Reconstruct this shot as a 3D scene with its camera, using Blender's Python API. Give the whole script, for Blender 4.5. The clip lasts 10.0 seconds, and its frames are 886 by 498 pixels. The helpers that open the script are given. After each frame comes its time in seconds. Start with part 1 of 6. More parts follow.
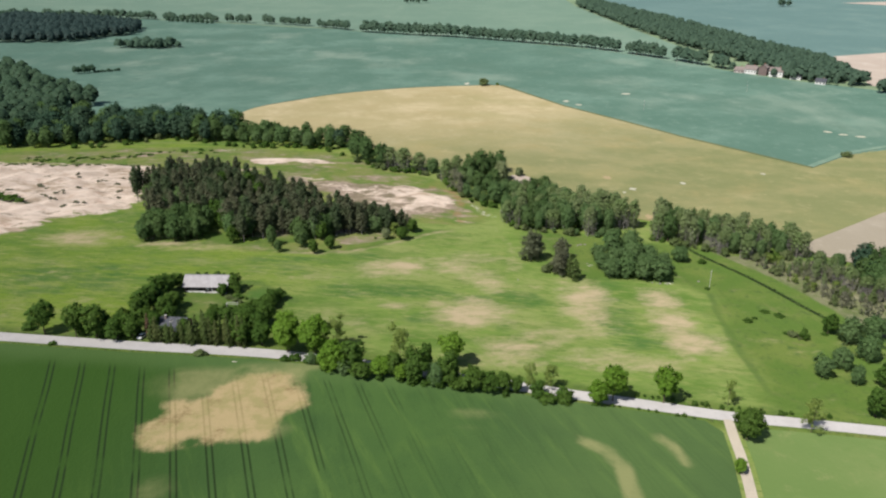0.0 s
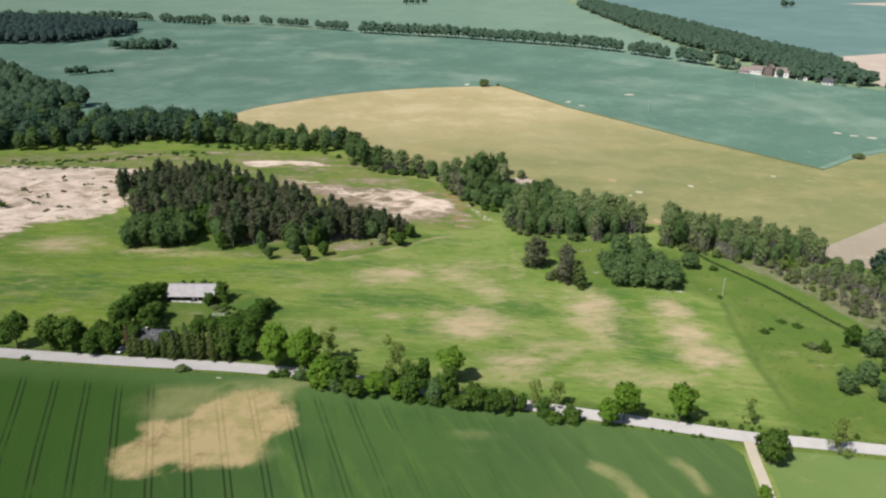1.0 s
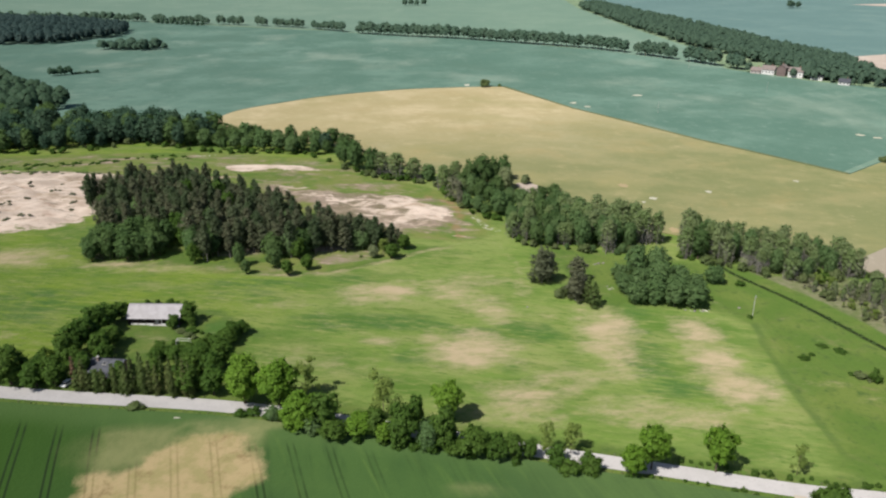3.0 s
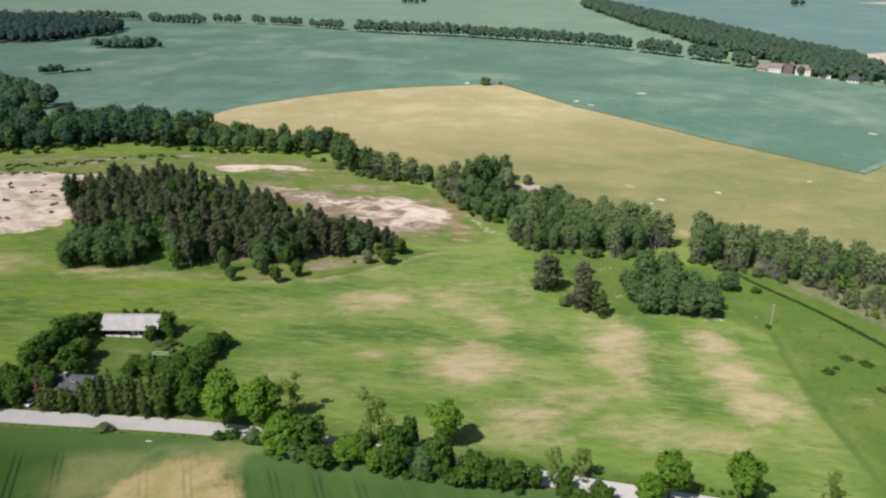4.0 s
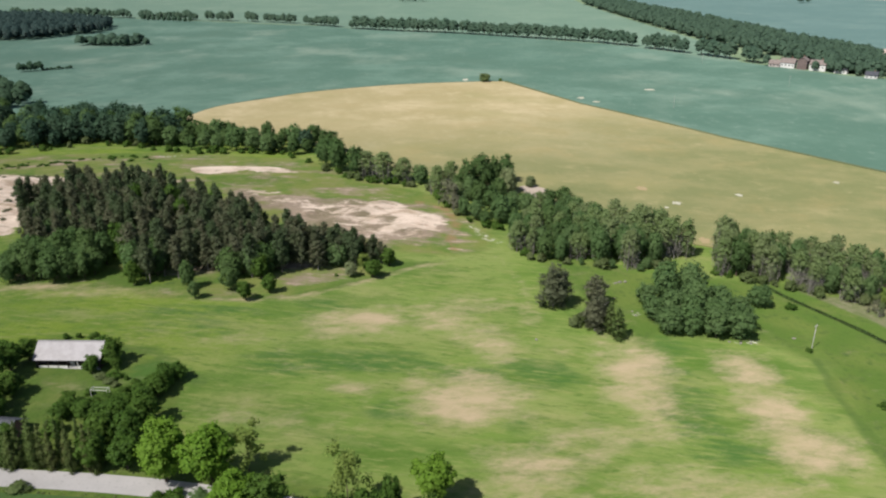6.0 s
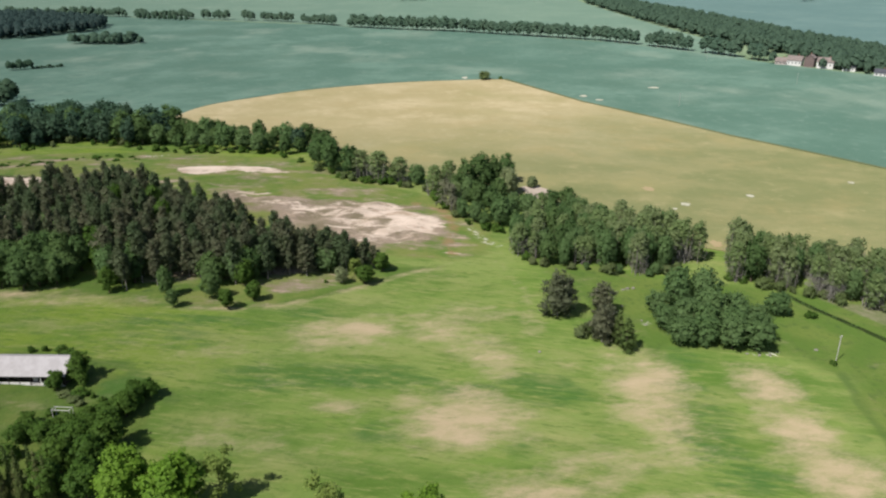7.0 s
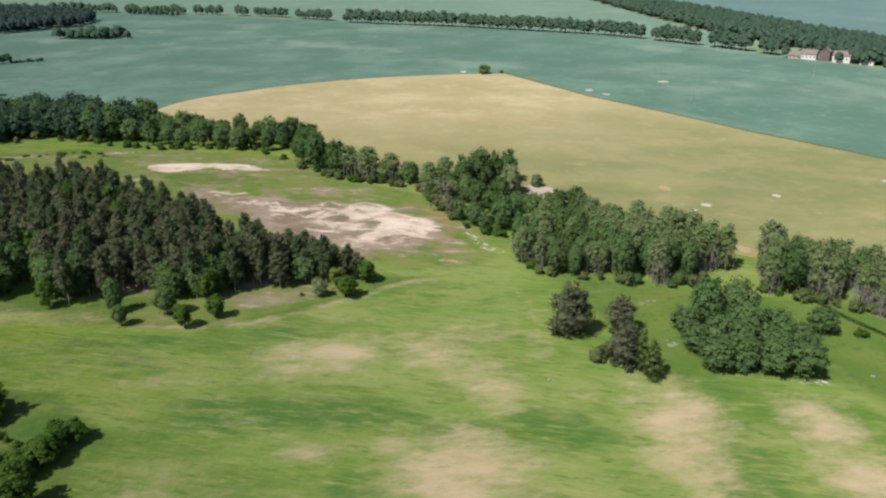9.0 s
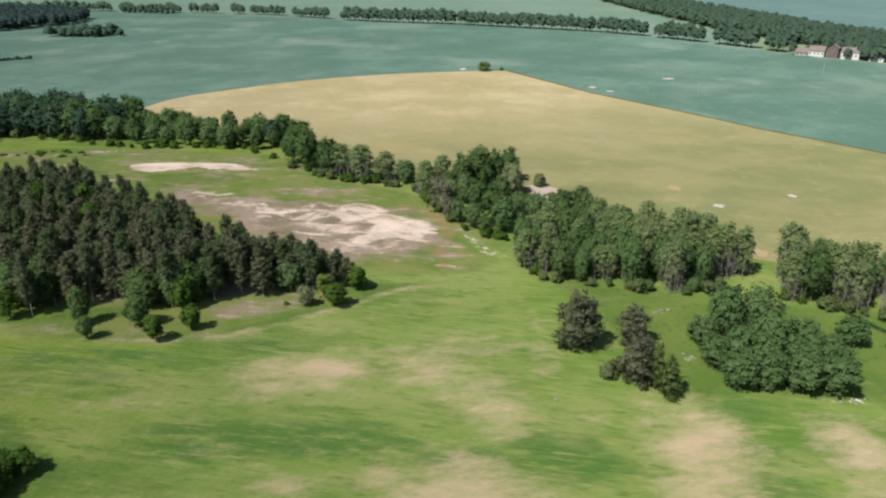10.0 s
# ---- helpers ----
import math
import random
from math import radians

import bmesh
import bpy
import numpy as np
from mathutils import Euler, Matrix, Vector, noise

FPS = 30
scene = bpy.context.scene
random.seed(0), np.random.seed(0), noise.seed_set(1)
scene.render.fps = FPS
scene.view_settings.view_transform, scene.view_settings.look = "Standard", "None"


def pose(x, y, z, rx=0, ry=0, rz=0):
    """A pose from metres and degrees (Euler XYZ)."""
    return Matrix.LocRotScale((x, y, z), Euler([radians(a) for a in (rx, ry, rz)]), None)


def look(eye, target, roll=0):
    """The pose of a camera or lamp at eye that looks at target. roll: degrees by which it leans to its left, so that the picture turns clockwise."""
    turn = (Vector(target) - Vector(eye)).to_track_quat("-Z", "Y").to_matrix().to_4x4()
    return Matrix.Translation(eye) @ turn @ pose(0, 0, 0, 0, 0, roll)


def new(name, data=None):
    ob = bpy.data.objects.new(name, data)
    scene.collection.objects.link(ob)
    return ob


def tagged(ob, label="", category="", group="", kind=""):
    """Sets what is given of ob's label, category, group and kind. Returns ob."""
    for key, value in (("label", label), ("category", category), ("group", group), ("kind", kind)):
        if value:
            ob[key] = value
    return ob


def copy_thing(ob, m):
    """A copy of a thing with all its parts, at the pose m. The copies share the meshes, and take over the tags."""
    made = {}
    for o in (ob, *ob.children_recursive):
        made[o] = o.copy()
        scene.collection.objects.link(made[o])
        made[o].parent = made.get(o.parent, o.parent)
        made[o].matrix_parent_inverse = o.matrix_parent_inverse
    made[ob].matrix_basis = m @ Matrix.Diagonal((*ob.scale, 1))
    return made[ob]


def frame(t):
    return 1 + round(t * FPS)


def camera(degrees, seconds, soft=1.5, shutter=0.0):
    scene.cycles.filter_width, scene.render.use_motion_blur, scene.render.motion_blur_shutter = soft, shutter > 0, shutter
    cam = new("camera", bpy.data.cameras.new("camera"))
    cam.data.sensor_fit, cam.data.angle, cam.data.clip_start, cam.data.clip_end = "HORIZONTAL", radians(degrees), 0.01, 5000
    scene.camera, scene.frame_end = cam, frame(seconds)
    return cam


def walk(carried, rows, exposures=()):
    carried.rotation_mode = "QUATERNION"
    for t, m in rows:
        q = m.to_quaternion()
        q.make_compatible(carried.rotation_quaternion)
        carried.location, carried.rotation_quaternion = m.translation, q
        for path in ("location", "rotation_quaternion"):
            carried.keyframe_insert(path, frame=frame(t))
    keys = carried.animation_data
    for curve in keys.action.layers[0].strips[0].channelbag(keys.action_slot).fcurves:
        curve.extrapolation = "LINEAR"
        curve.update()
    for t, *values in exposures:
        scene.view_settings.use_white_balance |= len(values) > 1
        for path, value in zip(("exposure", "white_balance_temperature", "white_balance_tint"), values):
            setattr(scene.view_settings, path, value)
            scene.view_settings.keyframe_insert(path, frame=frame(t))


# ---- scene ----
# camera: seconds, place in metres, yaw, pitch and roll in degrees
cam = camera(62.0, 10.0, soft=2.2)
ROWS = [
    (0.0, 0.00, -0.00, 120.69, 0.002, -22.030, 0.280),
    (0.5, 0.27, 7.01, 118.65, 0.016, -21.941, 0.252),
    (1.0, 0.42, 14.10, 116.70, 0.018, -21.830, 0.213),
    (1.5, 0.62, 21.25, 114.73, 0.020, -21.733, 0.182),
    (2.0, 0.89, 28.51, 112.67, 0.038, -21.632, 0.167),
    (2.5, 1.26, 35.88, 110.76, 0.047, -21.556, 0.160),
    (4.0, 2.58, 58.38, 104.63, 0.114, -21.504, 0.106),
    (4.5, 3.06, 65.86, 102.65, 0.102, -21.519, 0.068),
    (5.0, 3.64, 73.36, 100.64, 0.129, -21.500, 0.018),
    (5.5, 4.20, 80.79, 98.66, 0.138, -21.467, -0.029),
    (7.0, 5.92, 102.09, 92.37, 0.182, -21.382, -0.130),
    (7.5, 6.39, 108.75, 90.17, 0.201, -21.346, -0.129),
    (8.0, 6.78, 115.67, 87.88, 0.199, -21.335, -0.119),
    (8.5, 7.15, 122.72, 85.66, 0.190, -21.343, -0.131),
    (9.0, 7.57, 129.85, 83.60, 0.189, -21.348, -0.151),
    (9.5, 8.02, 137.05, 81.25, 0.187, -21.324, -0.187),
    (10.0, 8.39, 144.15, 79.13, 0.190, -21.299, -0.214),
]
walk(cam, [(t, pose(x, y, z, 90 + pitch, 0, yaw) @ pose(0, 0, 0, 0, 0, roll)) for t, x, y, z, yaw, pitch, roll in ROWS])

# ---- light: a high sun from behind on the west side, clear sky ----
SUN_EL, SUN_TO = 52.0, Vector((0.71, 0.70, 0.0)).normalized()
world = bpy.data.worlds.new("sky")
scene.world = world
world.use_nodes = True
wn = world.node_tree
sky = wn.nodes.new("ShaderNodeTexSky")
sky.sky_type, sky.sun_disc = "NISHITA", False
sky.sun_elevation = radians(SUN_EL)
sky.sun_rotation = math.atan2(-SUN_TO.x, -SUN_TO.y)
sky.air_density, sky.dust_density = 1.0, 1.2
wn.links.new(sky.outputs["Color"], wn.nodes["Background"].inputs["Color"])
wn.nodes["Background"].inputs["Strength"].default_value = 0.082
sun_data = bpy.data.lights.new("sun", "SUN")
sun_data.energy, sun_data.angle, sun_data.color = 4.85, radians(0.6), (1.0, 0.955, 0.895)
sun_at = -SUN_TO * math.cos(radians(SUN_EL)) + Vector((0, 0, math.sin(radians(SUN_EL))))
new("sun", sun_data).matrix_basis = look(sun_at * 300, (0, 0, 0))
scene.view_settings.exposure = -0.08


# ---- land: one gently rolling height function ----
def land(x, y):
    x, y = np.asarray(x, float), np.asarray(y, float)
    a, near = np.tanh(x / 160), np.exp(-(((y - 290) / 220) ** 2))
    rise = np.logaddexp(0, (y - 450) / 120) * 0.12
    z = 0.36 + (-8.26) * a * near + 16.63 * rise + (-2.84) * near * a * a
    z = z + 2.47 * np.exp(-(((y - 480) / 90) ** 2) - ((x - 20) / 160) ** 2)
    return z + (-2.28) * np.exp(-(((y - 370) / 50) ** 2) - ((x - 20) / 60) ** 2)


def z_at(x, y):
    return float(land(x, y))


def smooth(points, closed=True, n=6):
    """Catmull-Rom curve through plan points."""
    p, out = [Vector(q) for q in points], []
    k = len(p)
    for i in range(k if closed else k - 1):
        a, b, c, d = (p[(i + j) % k] if closed else p[min(max(i + j, 0), k - 1)] for j in (-1, 0, 1, 2))
        for s in range(n):
            u = s / n
            out.append(0.5 * (2 * b + (c - a) * u + (2 * a - 5 * b + 4 * c - d) * u * u + (3 * b - a - 3 * c + d) * u**3))
    if not closed:
        out.append(p[-1])
    return [(q.x, q.y) for q in out]


def inside(poly, x, y):
    x, y = np.asarray(x, float), np.asarray(y, float)
    hit = np.zeros(x.shape, bool)
    for (x0, y0), (x1, y1) in zip(poly, list(poly[1:]) + [poly[0]]):
        if y0 != y1:
            hit ^= ((y0 > y) != (y1 > y)) & (x < (x1 - x0) * (y - y0) / (y1 - y0) + x0)
    return hit


def depth_in(poly, x, y):
    """Signed distance to a plan outline in metres, positive inside."""
    x, y = np.asarray(x, float), np.asarray(y, float)
    best = np.full(x.shape, 1e9)
    for (x0, y0), (x1, y1) in zip(poly, list(poly[1:]) + [poly[0]]):
        dx, dy = x1 - x0, y1 - y0
        s = np.clip(((x - x0) * dx + (y - y0) * dy) / (dx * dx + dy * dy + 1e-9), 0, 1)
        best = np.minimum(best, np.hypot(x - x0 - s * dx, y - y0 - s * dy))
    return np.where(inside(poly, x, y), best, -best)


def near_line(line, x, y):
    """Distance to a plan line in metres."""
    best = np.full(np.shape(x), 1e9)
    for (x0, y0), (x1, y1) in zip(line, line[1:]):
        dx, dy = x1 - x0, y1 - y0
        s = np.clip(((x - x0) * dx + (y - y0) * dy) / (dx * dx + dy * dy), 0, 1)
        best = np.minimum(best, np.hypot(x - x0 - s * dx, y - y0 - s * dy))
    return best


# ---- materials ----
class Mat:
    """A small node builder."""

    def __init__(self, name, roughness=0.8):
        self.mat = bpy.data.materials.new(name)
        self.mat.use_nodes = True
        self.tree = self.mat.node_tree
        self.bsdf = self.tree.nodes["Principled BSDF"]
        self.bsdf.inputs["Roughness"].default_value = roughness
        self.bsdf.inputs["Specular IOR Level"].default_value = 0.12
        self.bsdf.inputs["Diffuse Roughness"].default_value = 1.0 if roughness > 0.75 else 0.0
        self.geo = self.tree.nodes.new("ShaderNodeNewGeometry")

    def put(self, value, socket):
        if isinstance(value, bpy.types.NodeSocket):
            self.tree.links.new(value, socket)
        else:
            socket.default_value = value

    def noise(self, scale, detail=3.0, stretch=(1, 1, 1), turn=0.0, rough=0.55, where=None):
        m = self.tree.nodes.new("ShaderNodeMapping")
        m.vector_type = "TEXTURE"
        m.inputs["Scale"].default_value = tuple(1 / v for v in stretch)
        m.inputs["Rotation"].default_value = (0, 0, radians(turn))
        self.put(where or self.geo.outputs["Position"], m.inputs["Vector"])
        n = self.tree.nodes.new("ShaderNodeTexNoise")
        n.inputs["Scale"].default_value, n.inputs["Detail"].default_value, n.inputs["Roughness"].default_value = scale, detail, rough
        self.tree.links.new(m.outputs["Vector"], n.inputs["Vector"])
        return n.outputs["Fac"]

    def step(self, value, low, high, to0=0.0, to1=1.0):
        n = self.tree.nodes.new("ShaderNodeMapRange")
        n.interpolation_type = "SMOOTHSTEP"
        self.put(value, n.inputs["Value"])
        for key, v in zip(("From Min", "From Max", "To Min", "To Max"), (low, high, to0, to1)):
            n.inputs[key].default_value = v
        return n.outputs["Result"]

    def math(self, kind, a, b=0.0):
        n = self.tree.nodes.new("ShaderNodeMath")
        n.operation = kind
        self.put(a, n.inputs[0]), self.put(b, n.inputs[1])
        return n.outputs[0]

    def mix(self, fac, a, b):
        n = self.tree.nodes.new("ShaderNodeMix")
        n.data_type = "RGBA"
        self.put(fac, n.inputs[0]), self.put(a, n.inputs[6]), self.put(b, n.inputs[7])
        return n.outputs[2]

    def attribute(self, name):
        n = self.tree.nodes.new("ShaderNodeAttribute")
        n.attribute_name = name
        return n.outputs["Fac"]

    def coords(self):
        n = self.tree.nodes.new("ShaderNodeSeparateXYZ")
        self.tree.links.new(self.geo.outputs["Position"], n.inputs[0])
        return n.outputs

    def bump(self, height, strength=0.4, distance=0.3):
        n = self.tree.nodes.new("ShaderNodeBump")
        n.inputs["Strength"].default_value, n.inputs["Distance"].default_value = strength, distance
        self.put(height, n.inputs["Height"])
        self.tree.links.new(n.outputs["Normal"], self.bsdf.inputs["Normal"])
        return self

    def colour(self, value):
        self.put(value, self.bsdf.inputs["Base Color"])
        return self.mat


def blotch(m, base, other, size, low=0.42, high=0.62, **kw):
    return m.mix(m.step(m.noise(1 / size, **kw), low, high), base, other)


def plain(name, rgb, rough=0.7, var=0.25, size=0.5, metallic=0.0):
    """A worn painted, wooden or stone surface: two scales of mottling and fine relief."""
    m = Mat(name, rough)
    m.bsdf.inputs["Metallic"].default_value = metallic
    dark = tuple(c * (1 - var) for c in rgb[:3]) + (1,)
    pale = tuple(min(1, c * (1 + var * 0.5)) for c in rgb[:3]) + (1,)
    c = blotch(m, rgb, dark, size, detail=5)
    c = blotch(m, c, pale, size * 0.2, 0.5, 0.7)
    m.bump(m.noise(4 / size), 0.25, 0.02)
    return m.colour(c)


def make_ground():
    """Pasture with dry spots, bare sand and stony dirt."""
    m = Mat("pasture", 0.9)
    c = blotch(m, (0.134, 0.208, 0.041, 1), (0.185, 0.238, 0.067, 1), 42, 0.36, 0.64, detail=5)
    c = m.mix(m.step(m.math("ADD", m.attribute("rich"), m.math("MULTIPLY", m.noise(0.03, 4), 0.5)), 0.45, 1.1, 0, 0.75), c, (0.146, 0.214, 0.022, 1))
    c = blotch(m, c, (0.088, 0.160, 0.028, 1), 30, 0.46, 0.66, detail=7, stretch=(0.6, 1.3, 1), turn=-6, rough=0.62)
    green = m.step(m.math("MULTIPLY", m.attribute("green"), m.step(m.noise(0.15, 9, (0.40, 1.6, 1), -6.0, 0.74), 0.3, 0.7, 0.15, 1.9)), 0.2, 1.0, 0, 0.92)
    c = m.mix(green, c, (0.062, 0.132, 0.029, 1))
    c = blotch(m, c, (0.240, 0.252, 0.096, 1), 15, 0.47, 0.78, detail=8, stretch=(0.5, 1.4, 1), turn=-4, rough=0.66)
    c = blotch(m, c, (0.086, 0.152, 0.026, 1), 7.0, 0.48, 0.76, detail=6, stretch=(0.45, 1.4, 1), turn=-6, rough=0.62)
    c = blotch(m, c, (0.215, 0.245, 0.076, 1), 3.4, 0.48, 0.76, detail=6, stretch=(0.45, 1.5, 1), turn=-4, rough=0.66)
    c = blotch(m, c, (0.080, 0.145, 0.026, 1), 2.2, 0.52, 0.76, detail=5, stretch=(0.5, 1.4, 1), turn=-8, rough=0.62)
    c = blotch(m, c, (0.255, 0.275, 0.101, 1), 1.5, 0.56, 0.80, detail=4, stretch=(0.16, 1.8, 1), turn=-9, rough=0.6)
    c = blotch(m, c, (0.060, 0.112, 0.022, 1), 1.7, 0.57, 0.82, detail=4, stretch=(0.18, 1.8, 1), turn=-13, rough=0.6)
    c = m.mix(m.step(m.attribute("furrow"), 0.35, 0.9, 0, 0.75), c, (0.064, 0.112, 0.030, 1))
    _, north, _ = m.coords()
    c = m.mix(m.step(north, 520.0, 580.0), c, blotch(m, (0.150, 0.215, 0.125, 1), (0.19, 0.255, 0.15, 1), 60, detail=5))
    lush = m.attribute("lush")
    rank = blotch(m, (0.084, 0.142, 0.027, 1), (0.124, 0.168, 0.038, 1), 18, 0.40, 0.62, detail=6, rough=0.65)
    rank = blotch(m, rank, (0.052, 0.096, 0.024, 1), 4.5, 0.50, 0.72, detail=8, rough=0.7)
    rank = blotch(m, rank, (0.165, 0.165, 0.066, 1), 9.0, 0.54, 0.78, detail=8, stretch=(0.7, 1.2, 1), turn=-30, rough=0.7)
    rank = blotch(m, rank, (0.060, 0.108, 0.024, 1), 1.6, 0.52, 0.76, detail=5, rough=0.66)
    c = m.mix(m.step(m.math("ADD", lush, m.math("MULTIPLY", m.noise(0.16, 5), 0.5)), 0.40, 1.05), c, rank)
    c = m.mix(m.math("MULTIPLY", green, lush), c, (0.066, 0.136, 0.027, 1))
    heath = blotch(m, (0.160, 0.188, 0.052, 1), (0.100, 0.160, 0.032, 1), 14, 0.40, 0.62, detail=7, rough=0.65)
    heath = blotch(m, heath, (0.215, 0.190, 0.100, 1), 8, 0.54, 0.74, detail=8, stretch=(0.5, 1.2, 1), rough=0.7)
    c = m.mix(m.step(m.math("ADD", m.attribute("waste"), m.math("MULTIPLY", m.noise(0.1, 6), 0.5)), 0.55, 0.9), c, heath)
    reed = blotch(m, (0.176, 0.172, 0.101, 1), (0.112, 0.136, 0.053, 1), 9, 0.42, 0.62, detail=7, rough=0.66)
    reed = blotch(m, reed, (0.258, 0.232, 0.168, 1), 3.5, 0.52, 0.72, detail=7, stretch=(1.3, 0.7, 1), turn=25, rough=0.7)
    reed = blotch(m, reed, (0.077, 0.096, 0.041, 1), 2.4, 0.54, 0.72, detail=6, rough=0.66)
    c = m.mix(m.step(m.math("ADD", m.attribute("reed"), m.math("MULTIPLY", m.noise(0.12, 5), 0.4)), 0.5, 0.85, 0, 0.9), c, reed)
    edge = m.math("MULTIPLY", m.math("SUBTRACT", m.noise(0.055, 4, (0.8, 1.0, 1)), 0.5), 1.3)
    wisp = m.math("MULTIPLY", m.math("SUBTRACT", m.noise(0.17, 9, (0.6, 1.3, 1), 14.0, 0.76), 0.5), 2.5)
    dry = m.step(m.math("ADD", m.attribute("dry"), m.math("ADD", edge, wisp)), 0.10, 1.30, 0, 0.95)
    straw = blotch(m, (0.412, 0.330, 0.212, 1), (0.340, 0.295, 0.165, 1), 6, detail=7, stretch=(0.4, 1.3, 1), rough=0.65)
    c = m.mix(dry, c, straw)
    c = blotch(m, c, (0.110, 0.165, 0.040, 1), 3.4, 0.60, 0.76, detail=8, stretch=(0.3, 1.6, 1), turn=-5, rough=0.72)
    rag = m.math("MULTIPLY", m.math("SUBTRACT", m.noise(0.10, 7, (0.6, 1.3, 1), rough=0.65), 0.5), 1.9)
    dirt = m.step(m.math("ADD", m.attribute("dirt"), m.math("MULTIPLY", rag, m.step(m.attribute("dirt"), 0.0, 0.3))), 0.35, 0.75)
    soil = blotch(m, (0.280, 0.222, 0.168, 1), (0.205, 0.172, 0.112, 1), 9, detail=7, rough=0.65)
    soil = blotch(m, soil, (0.385, 0.300, 0.225, 1), 5, 0.54, 0.68, detail=8, stretch=(0.6, 1.3, 1), rough=0.7)
    soil = blotch(m, soil, (0.150, 0.135, 0.070, 1), 3.2, 0.56, 0.70, detail=8, stretch=(0.6, 1.3, 1), rough=0.7)
    c = m.mix(dirt, c, soil)
    rag2 = m.math("MULTIPLY", m.math("SUBTRACT", m.noise(0.19, 9, (0.5, 1.3, 1), 10.0, 0.74), 0.5), 2.9)
    sand = m.step(m.math("ADD", m.attribute("sand"), m.math("MULTIPLY", rag2, m.step(m.attribute("sand"), 0.0, 0.35))), 0.35, 0.65)
    pale = blotch(m, (0.635, 0.53, 0.44, 1), (0.50, 0.41, 0.33, 1), 9, detail=7, stretch=(0.4, 1.4, 1))
    pale = blotch(m, pale, (0.365, 0.285, 0.205, 1), 15, 0.53, 0.64, detail=8, stretch=(0.45, 1.5, 1), turn=-10, rough=0.66)
    pale = blotch(m, pale, (0.25, 0.205, 0.145, 1), 4.5, 0.53, 0.66, detail=8, stretch=(0.45, 1.4, 1), turn=15, rough=0.74)
    pale = blotch(m, pale, (0.430, 0.315, 0.240, 1), 6, 0.50, 0.70, detail=8, stretch=(0.5, 1.3, 1), turn=-12, rough=0.72)
    pale = blotch(m, pale, (0.640, 0.560, 0.470, 1), 3, 0.54, 0.72, detail=8, stretch=(0.5, 1.3, 1), turn=8, rough=0.72)
    c = m.mix(sand, c, pale)
    rust = m.step(m.math("MULTIPLY", m.attribute("rust"), m.step(m.noise(0.12, 7, rough=0.68), 0.36, 0.62)), 0.15, 0.8, 0, 0.75)
    c = m.mix(rust, c, (0.250, 0.165, 0.085, 1))
    chalk = m.step(m.math("MULTIPLY", m.attribute("chalk"), m.step(m.noise(0.8, 7, (0.5, 1.5, 1), -50.0, 0.72), 0.42, 0.62, 0.1, 1.2)), 0.25, 0.95, 0, 0.8)
    c = m.mix(chalk, c, blotch(m, (0.66, 0.63, 0.56, 1), (0.48, 0.47, 0.38, 1), 2.0, detail=5))
    m.bump(m.math("ADD", m.noise(0.8, 6), m.noise(0.12, 4)), 0.6, 0.5)
    return m.colour(c)


